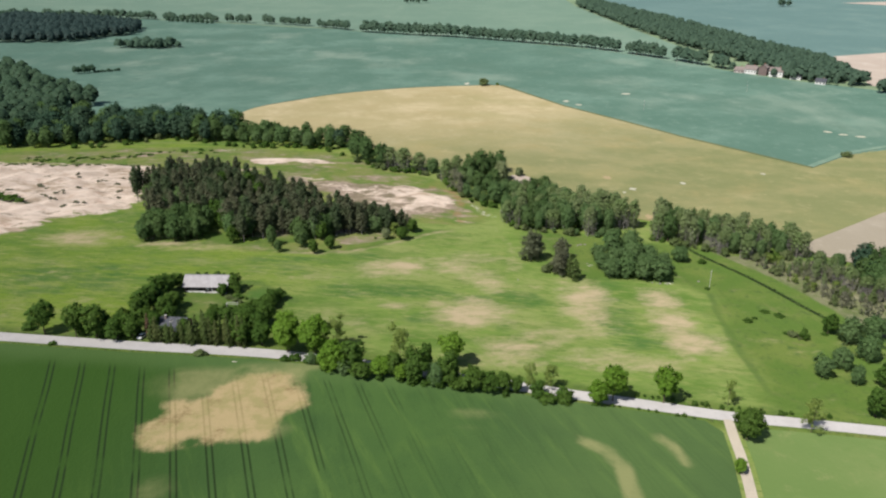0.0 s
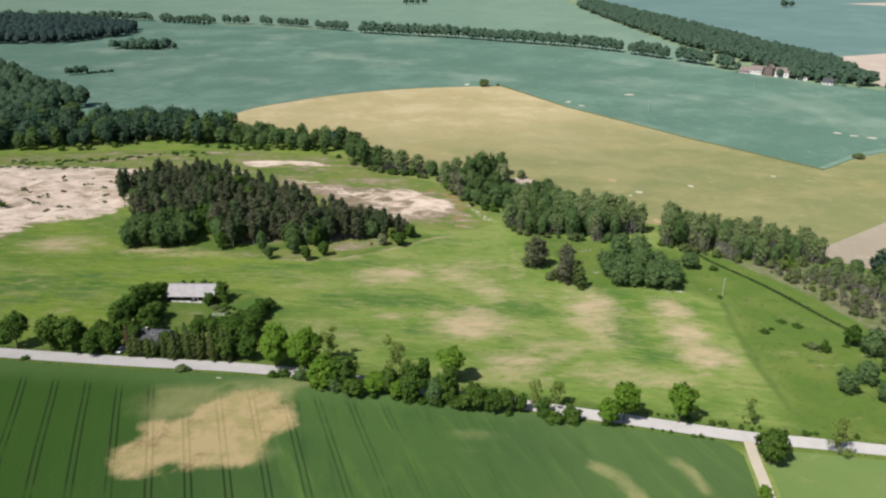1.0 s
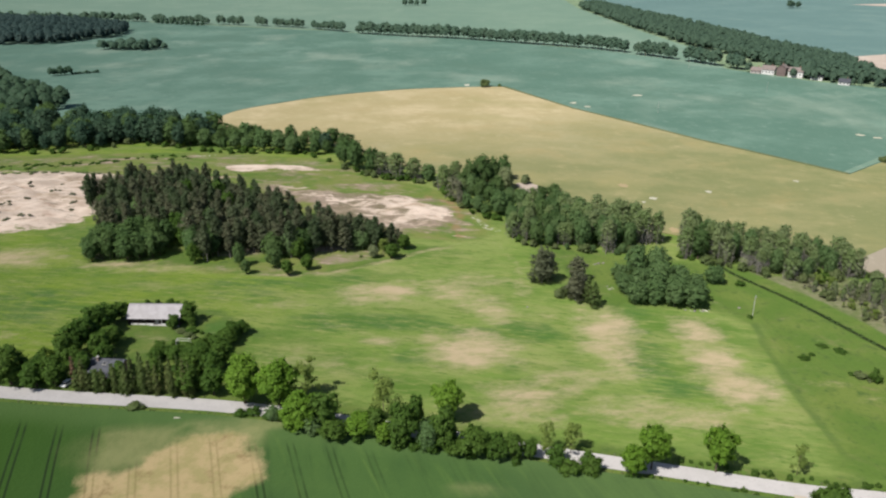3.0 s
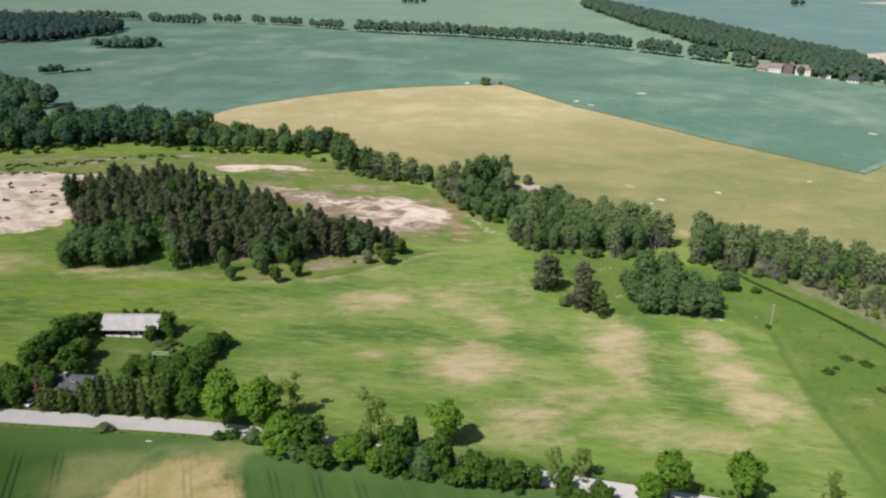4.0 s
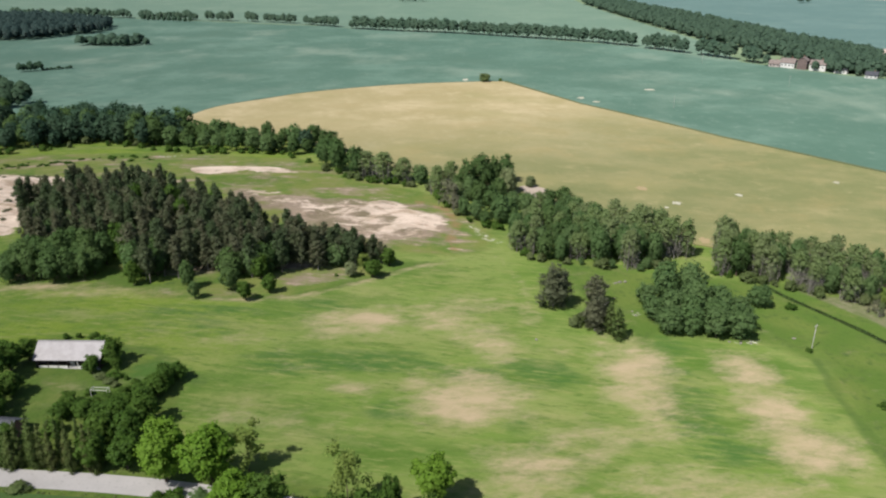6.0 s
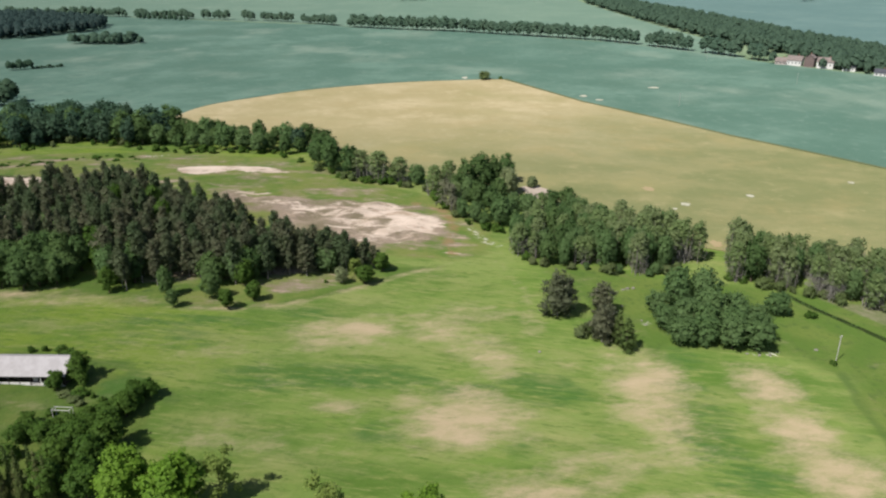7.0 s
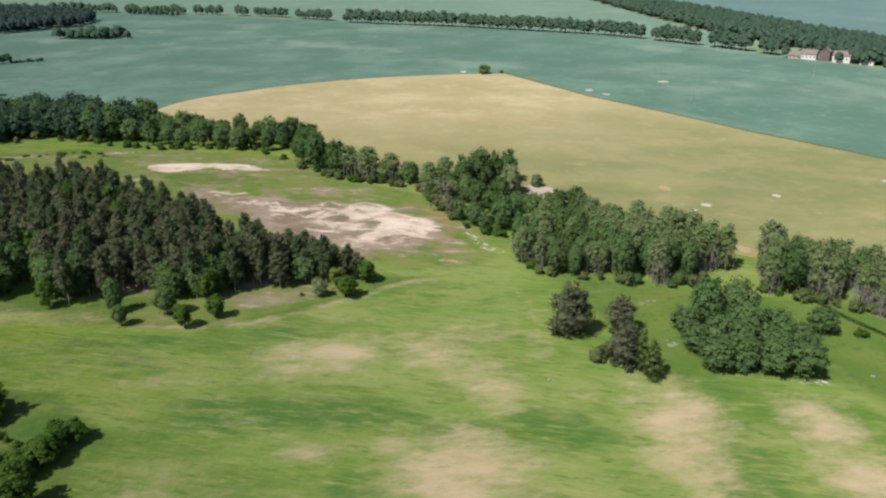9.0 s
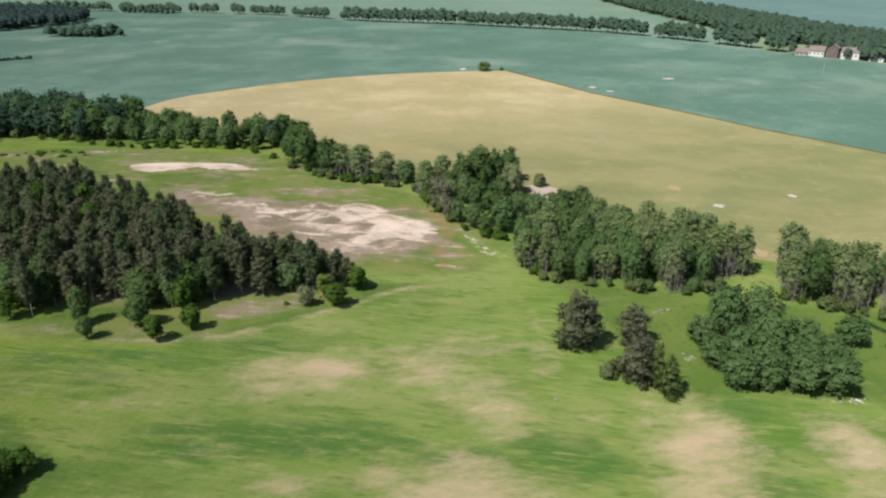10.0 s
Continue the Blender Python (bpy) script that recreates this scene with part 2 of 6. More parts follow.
def make_crop(name, base, dark, pale, tram=None, turn=18.0, patch=False, grade=False):
    """Standing crop: large drifts, drill-wise streaks, optional wheel lines and a parched area."""
    m = Mat(name, 0.85)
    c = blotch(m, base, dark, 60, 0.4, 0.65, detail=4)
    c = blotch(m, c, pale, 34, 0.55, 0.78, detail=5)
    c = blotch(m, c, dark, 9, 0.45, 0.9, detail=6, stretch=(1.3, 0.5, 1), turn=turn)
    if not patch:
        c = blotch(m, c, dark, 120, 0.42, 0.62, detail=5, stretch=(0.8, 0.9, 1))
        c = blotch(m, c, pale, 48, 0.54, 0.80, detail=7, stretch=(1.0, 0.7, 1), rough=0.66)
        c = blotch(m, c, pale, 6, 0.52, 0.80, detail=8, stretch=(0.9, 0.9, 1), rough=0.72)
        c = blotch(m, c, dark, 17, 0.46, 0.70, detail=8, rough=0.72)
    if name.startswith("blue_green"):
        c = m.mix(m.step(m.noise(0.011, 6, (0.9, 0.7, 1), 4.0, 0.6), 0.50, 0.74, 0, 0.70), c, (0.235, 0.300, 0.236, 1))
        c = m.mix(m.step(m.noise(0.012, 6, (0.9, 0.7, 1), -6.0, 0.6), 0.50, 0.74, 0, 0.75), c, (0.090, 0.158, 0.117, 1))
    if patch:
        c = blotch(m, c, tuple(v * 0.72 for v in dark[:3]) + (1,), 2.4, 0.50, 1.05, detail=6, stretch=(1.2, 0.5, 1), turn=turn, rough=0.7)
        c = blotch(m, c, pale, 3.0, 0.58, 0.95, detail=6, stretch=(1.1, 0.6, 1), turn=turn, rough=0.7)
        c = blotch(m, c, tuple(v * 1.15 for v in pale[:3]) + (1,), 6.0, 0.50, 0.90, detail=5, stretch=(1.5, 0.14, 1), turn=turn + 6, rough=0.62)
        c = blotch(m, c, tuple(v * 0.85 for v in dark[:3]) + (1,), 7.0, 0.52, 0.80, detail=5, stretch=(1.5, 0.2, 1), turn=turn - 4, rough=0.62)
    if tram:
        x, y, _ = m.coords()
        across = m.math("ADD", m.math("MULTIPLY", x, math.cos(radians(turn))), m.math("MULTIPLY", y, math.sin(radians(turn))))
        across = m.math("ADD", across, m.math("MULTIPLY", m.noise(0.02, 1), 1.6))
        cell = m.math("SUBTRACT", m.math("FRACT", m.math("ADD", m.math("DIVIDE", across, tram), 0.06)), 0.5)
        rut = m.math("ABSOLUTE", m.math("SUBTRACT", m.math("ABSOLUTE", m.math("MULTIPLY", cell, tram)), 0.72))
        worn = m.math("MULTIPLY", m.step(m.noise(0.05, 4), 0.30, 0.50), m.step(x, 12.0, -62.0, 0.08, 0.95))
        worn = m.math("MULTIPLY", worn, m.step(across, -54.5, -52.5))
        headland = m.math("ADD", y, m.math("MULTIPLY", x, 0.085))
        worn = m.math("MULTIPLY", worn, m.step(headland, 187.0, 182.0))
        c = m.mix(m.step(across, -50.0, -62.0, 0, 0.3), c, (0.105, 0.185, 0.030, 1))
        c = m.mix(m.step(x, -40.0, -105.0, 0, 0.9), c, (0.034, 0.083, 0.011, 1))
        c = m.mix(m.step(m.math("ADD", x, m.math("MULTIPLY", m.noise(0.03, 4), 40.0)), 10.0, 70.0, 0, 0.4), c, (0.090, 0.135, 0.050, 1))
        c = m.mix(m.step(m.math("ADD", headland, m.math("MULTIPLY", m.noise(0.06, 5), 8.0)), 184.0, 196.0, 0, 0.55), c, (0.090, 0.150, 0.048, 1))
        line = m.math("MULTIPLY", m.step(rut, 0.40, 0.10), worn)
        c = m.mix(line, c, (0.017, 0.034, 0.010, 1))
    if patch:
        rag = m.math("MULTIPLY", m.math("SUBTRACT", m.noise(0.09, 8, (1.0, 0.8, 1), rough=0.68), 0.5), 2.0)
        straw = blotch(m, (0.40, 0.315, 0.165, 1), (0.31, 0.27, 0.12, 1), 6, detail=7, rough=0.65)
        straw = blotch(m, straw, (0.25, 0.19, 0.09, 1), 9.0, 0.52, 0.66, detail=9, rough=0.74)
        straw = m.mix(m.math("MULTIPLY", line, 0.35), straw, (0.16, 0.13, 0.05, 1))
        c = m.mix(m.step(m.math("MULTIPLY", m.attribute("thin"), m.math("ADD", rag, 1.0)), 0.15, 1.0, 0, 0.7), c, (0.265, 0.262, 0.115, 1))
        c = m.mix(m.step(m.math("ADD", m.attribute("parched"), rag), 0.15, 0.75), c, straw)
    if grade:
        x, y, _ = m.coords()
        v = m.math("ADD", m.math("SUBTRACT", y, m.math("MULTIPLY", x, 0.5)), m.math("MULTIPLY", m.noise(0.012, 5), 110.0))
        c = m.mix(m.step(v, 645.0, 420.0, 0, 0.95), c, blotch(m, (0.168, 0.186, 0.078, 1), (0.220, 0.218, 0.100, 1), 24, detail=7, stretch=(0.6, 1.1, 1), rough=0.66))
        c = m.mix(m.step(m.noise(0.022, 5, (0.7, 1.0, 1), -12.0, 0.55), 0.52, 0.70, 0, 0.55), c, (0.285, 0.262, 0.118, 1))
        c = m.mix(m.step(m.noise(0.03, 8, (0.8, 1.0, 1), 20.0, 0.66), 0.48, 0.82, 0, 0.6), c, (0.330, 0.262, 0.122, 1))
        c = blotch(m, c, (0.430, 0.362, 0.198, 1), 13, 0.52, 0.94, detail=8, stretch=(0.7, 1.1, 1), turn=-15, rough=0.7)
        c = blotch(m, c, (0.255, 0.225, 0.100, 1), 6.0, 0.54, 0.90, detail=7, stretch=(0.8, 1.1, 1), turn=10, rough=0.68)
        c = blotch(m, c, (0.455, 0.365, 0.215, 1), 3.5, 0.56, 0.92, detail=6, stretch=(0.7, 1.2, 1), turn=-8, rough=0.68)
    m.bump(m.math("ADD", m.noise(1.1, 5), m.noise(0.1, 3)), 0.5, 0.35)
    return m.colour(c)


def make_gravel(name, rgb):
    m = Mat(name, 0.9)
    c = blotch(m, rgb, tuple(v * 0.9 for v in rgb[:3]) + (1,), 5, 0.35, 0.7, detail=6)
    c = blotch(m, c, tuple(v * 0.78 for v in rgb[:3]) + (1,), 0.6, 0.55, 0.75)
    m.bump(m.noise(6, 4), 0.3, 0.03)
    return m.colour(c)


def make_leaf(name, base, shade, tip, through_light=0.3):
    """Foliage: hue varies from clump to clump and from tree to tree; some light passes through."""
    m = Mat(name, 0.6)
    info = m.tree.nodes.new("ShaderNodeObjectInfo")
    c = m.mix(m.step(m.geo.outputs["Random Per Island"], 0, 1), shade, base)
    c = m.mix(m.step(info.outputs["Random"], 0.1, 0.95, 0, 0.55), c, tip)
    c = blotch(m, c, tuple(v * 0.7 for v in base[:3]) + (1,), 0.9, 0.45, 0.7)
    m.colour(c)
    out = m.tree.nodes["Material Output"]
    glow = m.tree.nodes.new("ShaderNodeBsdfTranslucent")
    m.tree.links.new(c, glow.inputs["Color"])
    both = m.tree.nodes.new("ShaderNodeMixShader")
    both.inputs[0].default_value = through_light
    m.tree.links.new(m.bsdf.outputs[0], both.inputs[1])
    m.tree.links.new(glow.outputs[0], both.inputs[2])
    m.tree.links.new(both.outputs[0], out.inputs["Surface"])
    return m.mat


M_GROUND = make_ground()
M_CROP = make_crop("green_wheat", (0.062, 0.120, 0.031, 1), (0.045, 0.094, 0.027, 1), (0.096, 0.162, 0.036, 1), 8.6, 19.0, True)
M_EAST = make_crop("pale_green_crop", (0.160, 0.218, 0.074, 1), (0.122, 0.188, 0.056, 1), (0.235, 0.252, 0.105, 1), None, 15)
M_YELLOW = make_crop("ripening_barley", (0.465, 0.388, 0.236, 1), (0.350, 0.298, 0.156, 1), (0.555, 0.462, 0.305, 1), None, 70, False, True)
M_FAR = make_crop("blue_green_oats", (0.130, 0.216, 0.167, 1), (0.086, 0.160, 0.120, 1), (0.196, 0.272, 0.216, 1), None, 90)
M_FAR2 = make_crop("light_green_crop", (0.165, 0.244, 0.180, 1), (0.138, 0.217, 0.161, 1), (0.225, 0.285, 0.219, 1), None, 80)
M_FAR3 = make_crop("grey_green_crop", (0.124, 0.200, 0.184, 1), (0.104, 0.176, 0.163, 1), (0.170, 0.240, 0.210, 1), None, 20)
M_STUBBLE = make_crop("pale_stubble", (0.44, 0.375, 0.315, 1), (0.39, 0.325, 0.27, 1), (0.49, 0.43, 0.365, 1), None, 20)
M_EDGE = make_crop("overgrown_strip", (0.150, 0.160, 0.08, 1), (0.115, 0.135, 0.065, 1), (0.18, 0.18, 0.09, 1), None, 20)
M_BARE = make_crop("bare_soil", (0.34, 0.30, 0.235, 1), (0.285, 0.25, 0.19, 1), (0.39, 0.35, 0.285, 1), None, 20)
M_ROAD = make_gravel("pale_gravel", (0.465, 0.445, 0.43, 1))
M_TRACK = make_gravel("sandy_track", (0.45, 0.40, 0.32, 1))
M_VERGE = make_crop("rough_bank_grass", (0.05, 0.085, 0.02, 1), (0.035, 0.06, 0.014, 1), (0.08, 0.11, 0.03, 1))
M_BARK = plain("bark", (0.14, 0.11, 0.08, 1), 0.9, 0.4, 0.4)
M_PALE_BARK = plain("pale_bark", (0.285, 0.262, 0.232, 1), 0.9, 0.4, 0.4)
M_GREY_BARK = plain("grey_bark", (0.275, 0.262, 0.232, 1), 0.9, 0.35, 0.4)
LEAF = {
    "bright": make_leaf("maple_leaves", (0.203, 0.358, 0.043, 1), (0.144, 0.273, 0.034, 1), (0.230, 0.374, 0.054, 1), 0.48),
    "dark": make_leaf("dark_leaves", (0.101, 0.193, 0.033, 1), (0.070, 0.144, 0.027, 1), (0.137, 0.224, 0.042, 1), 0.46),
    "grey": make_leaf("alder_leaves", (0.300, 0.395, 0.160, 1), (0.246, 0.342, 0.138, 1), (0.340, 0.390, 0.205, 1), 0.58),
    "willow": make_leaf("willow_leaves", (0.178, 0.292, 0.106, 1), (0.136, 0.238, 0.088, 1), (0.214, 0.308, 0.126, 1), 0.55),
    "pine": make_leaf("pine_needles", (0.116, 0.168, 0.078, 1), (0.074, 0.114, 0.052, 1), (0.212, 0.186, 0.126, 1), 0.40),
    "old": make_leaf("old_pine_needles", (0.200, 0.228, 0.130, 1), (0.155, 0.178, 0.102, 1), (0.235, 0.235, 0.145, 1), 0.5),
    "dead": make_leaf("dry_twigs", (0.290, 0.285, 0.200, 1), (0.215, 0.215, 0.150, 1), (0.240, 0.275, 0.140, 1), 0.45),
    "russet": make_leaf("dead_needles", (0.230, 0.150, 0.095, 1), (0.170, 0.110, 0.075, 1), (0.250, 0.170, 0.110, 1), 0.25),
    "deep": make_leaf("deep_green_leaves", (0.122, 0.212, 0.068, 1), (0.088, 0.162, 0.054, 1), (0.160, 0.240, 0.080, 1), 0.5),
    "scrub": make_leaf("scrub_leaves", (0.175, 0.235, 0.085, 1), (0.130, 0.182, 0.062, 1), (0.215, 0.245, 0.115, 1), 0.4),
    "pale": make_leaf("pale_willow_leaves", (0.285, 0.345, 0.165, 1), (0.235, 0.292, 0.135, 1), (0.325, 0.370, 0.190, 1), 0.5),
    # bluish haze over the valley trees is mixed into this leaf colour
    "valley": make_leaf("hazy_valley_leaves", (0.064, 0.126, 0.072, 1), (0.044, 0.094, 0.058, 1), (0.092, 0.152, 0.082, 1), 0.42),
    "thuja": make_leaf("thuja_sprays", (0.155, 0.225, 0.066, 1), (0.104, 0.160, 0.050, 1), (0.205, 0.192, 0.084, 1), 0.42),
    "thin": make_leaf("thin_leaves", (0.290, 0.385, 0.095, 1), (0.240, 0.330, 0.078, 1), (0.310, 0.385, 0.108, 1), 0.5),
    # the two far foliages: blue-grey air haze is put into the base colours
    "conifer": make_leaf("hazy_conifer_needles", (0.040, 0.072, 0.064, 1), (0.032, 0.060, 0.054, 1), (0.048, 0.082, 0.068, 1), 0.25),
    "far": make_leaf("hazy_distant_leaves", (0.106, 0.186, 0.122, 1), (0.082, 0.150, 0.102, 1), (0.126, 0.196, 0.126, 1), 0.45),
}


# ---- building helpers ----
def mesh_from(name, verts, faces, material, shade=False):
    me = bpy.data.meshes.new(name)
    me.from_pydata([tuple(map(float, v)) for v in verts], [], [tuple(map(int, f)) for f in faces])
    me.materials.append(material)
    if shade:
        me.polygons.foreach_set("use_smooth", [True] * len(me.polygons))
    me.update()
    return me


def part(name, bm, material, parent, label=""):
    """Link a bmesh as one mesh object under a thing or a part."""
    me = bpy.data.meshes.new(name)
    bm.to_mesh(me)
    bm.free()
    me.materials.append(material)
    ob = new(name, me)
    ob.parent = parent
    return tagged(ob, label) if label else ob


def part_mesh(name, me, parent, label=""):
    ob = new(name, me)
    ob.parent = parent
    return tagged(ob, label) if label else ob


def thing(name, m, label, category, group=""):
    ob = new(name)
    ob.empty_display_size = 0.2
    ob.matrix_basis = m
    return tagged(ob, label, category, group)


def box(bm, size, at, turn=0.0, bevel=0.0):
    made = bmesh.ops.create_cube(bm, size=1.0, matrix=Matrix.Translation(at) @ Matrix.Rotation(turn, 4, "Z") @ Matrix.Diagonal((*size, 1)))
    if bevel:
        edges = list({e for v in made["verts"] for e in v.link_edges})
        bmesh.ops.bevel(bm, geom=edges, offset=bevel, segments=1, affect="EDGES")
    return bm


def one_box(size, at, turn=0.0, bevel=0.0):
    return box(bmesh.new(), size, at, turn, bevel)


# ---- ground ----
ROAD_LINE = smooth([(-420, 238), (-240, 220), (-144, 210), (-96, 205.5), (-50, 202.5), (-5, 195), (36, 187), (53, 184), (82, 178.5), (101, 176.5), (126, 173.5), (200, 164), (420, 138)], False, 8)
TRACK_LINE = smooth([(81.5, 176.5), (80, 168), (78.5, 158), (75.5, 144), (70, 120), (60, 70), (46, 0), (20, -120)], False, 6)
WOOD = [(-128, 291), (-105, 292), (-102.5, 301), (-103, 318), (-99, 318), (-96, 302), (-86, 293), (-75, 300), (-56, 300), (-44, 304), (-26, 312), (-13, 318), (-26, 322), (-38, 324), (-61, 336), (-88, 361), (-119, 377), (-146, 371), (-154, 345), (-133, 337), (-133, 311)]
SAND_W = [(-300, 400), (-223, 411), (-168, 407), (-155, 390), (-157, 366), (-152, 336), (-178, 321), (-200, 296), (-320, 250)]
SAND_STRIP = [(-113, 421), (-107, 428), (-80, 428), (-73, 425), (-64, 420), (-77, 420), (-92, 421), (-102, 415)]
SAND_E = [(-29, 375), (-23, 383), (-10, 380), (4, 369), (3, 357), (-11, 351), (-23, 340), (-20, 354), (-17, 364), (-27, 367)]
SAND_M = [(-64, 380), (-48, 383), (-29, 379), (-31, 370), (-41, 369), (-55, 373)]
SAND_N = [(-84, 395), (-66, 391), (-64, 386), (-78, 388)]
GREEN_STRIP = [(-104, 412), (-73, 414), (-66, 404), (-92, 398)]
DIRT = [(-94, 396), (-65, 389), (-49, 388), (-30, 384), (-24, 390), (3, 374), (8, 361), (-1, 344), (-24, 335), (-41, 348), (-59, 360), (-83, 383)]
SLOPE = [(-90, 289), (-78, 284.6), (-63, 287), (-51, 284.6), (-36, 293.6), (-24.5, 303), (-12, 311), (-20, 316), (-45, 308), (-64, 296), (-80, 293)]
SLOPE_SOIL = [(-50, 286), (-48, 298), (-46, 306), (-36, 311), (-25, 305), (-36, 295), (-45, 287.5)]
MEADOW = [(109, 285), (105.3, 260), (102.8, 245), (101.6, 232), (101, 219), (100.7, 208), (100, 197), (98, 186), (110, 178), (260, 160), (330, 300), (240, 330), (170, 320), (112, 316)]
BANK = [(30, 352), (40, 318), (58, 268), (66, 272), (95, 272), (108, 262), (112, 314), (70, 322)]
WASTE = [(-260, 420), (-200, 412), (-150, 405), (-100, 380), (-50, 345), (-20, 332), (14, 332), (22, 360), (4, 392), (-30, 412), (-60, 440), (-110, 450), (-150, 455), (-260, 442)]
REEDS = [(122, 311), (129.5, 298.5), (138.5, 284.5), (145.5, 268.5), (151, 252), (159, 232), (200, 225), (215, 262), (190, 292), (165, 303), (150, 308), (132, 306)]
RUST = [(-6, 386), (6, 379), (10, 367), (9.5, 356), (6, 343), (8, 335)]
CHALK = [([(15.5, 362), (18.2, 355), (20.9, 348)], 2.0), ([(19, 352), (25, 345)], 0.9), ([(60.5, 310.5), (65, 311.5)], 1.1), ([(84, 271.6), (92, 272.4), (96, 275)], 0.8), ([(70, 306), (72, 300)], 0.6), ([(56, 292), (63, 287)], 0.5), ([(-138, 447), (-128, 449)], 1.6)]
MARGIN = [(-129, 288), (-103, 290), (-85, 290), (-67, 284.5), (-50, 285), (-40, 288.5), (-29, 295), (-15, 306), (-4, 317), (7, 323)]
LAWN = [(-93, 243), (-80, 243), (-78, 234), (-83, 226), (-91, 226)]
GARDEN = [(-104, 214), (-56, 210), (-57.5, 236), (-60, 244), (-63.3, 247.2), (-68, 249.7), (-72, 250.6), (-80, 257), (-104, 256)]
# dry spots of the pasture: x, y, half width, half depth, strength
SPOTS_WEST = [(-16.4, 276, 6.5, 3.6, 1.5), (-20, 273, 13, 8, 0.8), (-24, 267, 7, 3, 0.85), (4, 276, 8, 8, 0.72), (14, 290, 10, 5, 0.5), (10, 237, 12, 9.5, 1.05), (-17, 239, 5, 2.6, 0.85), (-90, 288, 22, 4, 0.5), (-156, 295, 14, 9, 0.8), (-118, 291, 16, 2, 0.8), (-60, 262, 22, 5, 0.4), (-40, 226, 20, 5, 0.35)]
SPOTS_EAST = [(18, 266, 6, 9, 0.78), (22, 214, 9, 6, 0.7), (36, 222, 14, 7, 0.55), (53, 246, 8, 19, 0.95), (57, 259, 7, 10, 0.9), (83, 257, 7, 9, 1.05), (84, 237, 7, 10, 1.0), (85, 222, 9, 10, 0.95), (16, 204, 14, 5, 0.6), (58, 208, 18, 7, 0.55), (30, 285, 3, 14, 0.55), (34, 262, 6, 5, 0.45)]


# greener stretches of the pasture
GREENER = [(-12, 252.5, 15, 5, 1.25), (-32, 251, 14, 6, 1.0), (13, 247.5, 10, 3.5, 1.0), (29, 250, 11, 9, 0.95), (62.5, 242, 7.5, 20, 1.35), (67, 221, 11, 5, 0.9), (67, 266, 6, 8, 0.9), (-7, 231, 7, 5, 0.8), (-60, 277, 28, 4, 0.8), (18, 272, 8, 5, 0.5), (-30, 284, 14, 4, 0.7), (22, 228, 5, 7, 0.5), (97, 238, 3, 14, 0.35), (-63, 268, 18, 6, 0.7), (-140, 255, 30, 16, 0.8), (-66.5, 244, 4.5, 5, 1.6)]


def grid_axis(low, high, fine, lo, hi):
    inner = list(np.arange(low, high + 0.1, fine))
    up, s = [high], fine
    while up[-1] < hi:
        s *= 1.25
        up.append(up[-1] + min(s, 150))
    down, s = [low], fine
    while down[-1] > lo:
        s *= 1.25
        down.append(down[-1] - min(s, 150))
    return np.array(down[:0:-1] + inner + up[1:])


def mounds(x, y):
    """Heaps and hollows of the sand workings."""
    z = 1.9 * np.exp(-(((x + 21) / 5) ** 2) - ((y - 381) / 4) ** 2) + 1.6 * np.exp(-(((x + 8) / 10) ** 2) - ((y - 366) / 5) ** 2)
    z = z + 1.2 * np.exp(-(((x + 90) / 26) ** 2) - ((y - 424) / 3) ** 2)
    worked = np.clip(0.5 + depth_in(SAND_W, x, y) / 14, 0, 1) + 0.7 * np.clip(0.5 + depth_in(DIRT, x, y) / 14, 0, 1)
    heaps = np.abs(np.sin(x * 0.11 + 2 * np.sin(y * 0.07)) * np.sin(y * 0.21 + 1.5 * np.sin(x * 0.06))) + 0.5 * np.sin(x * 0.31 + y * 0.13) * np.sin(y * 0.47 - x * 0.1)
    return z + worked * (2.0 * heaps - 0.6)


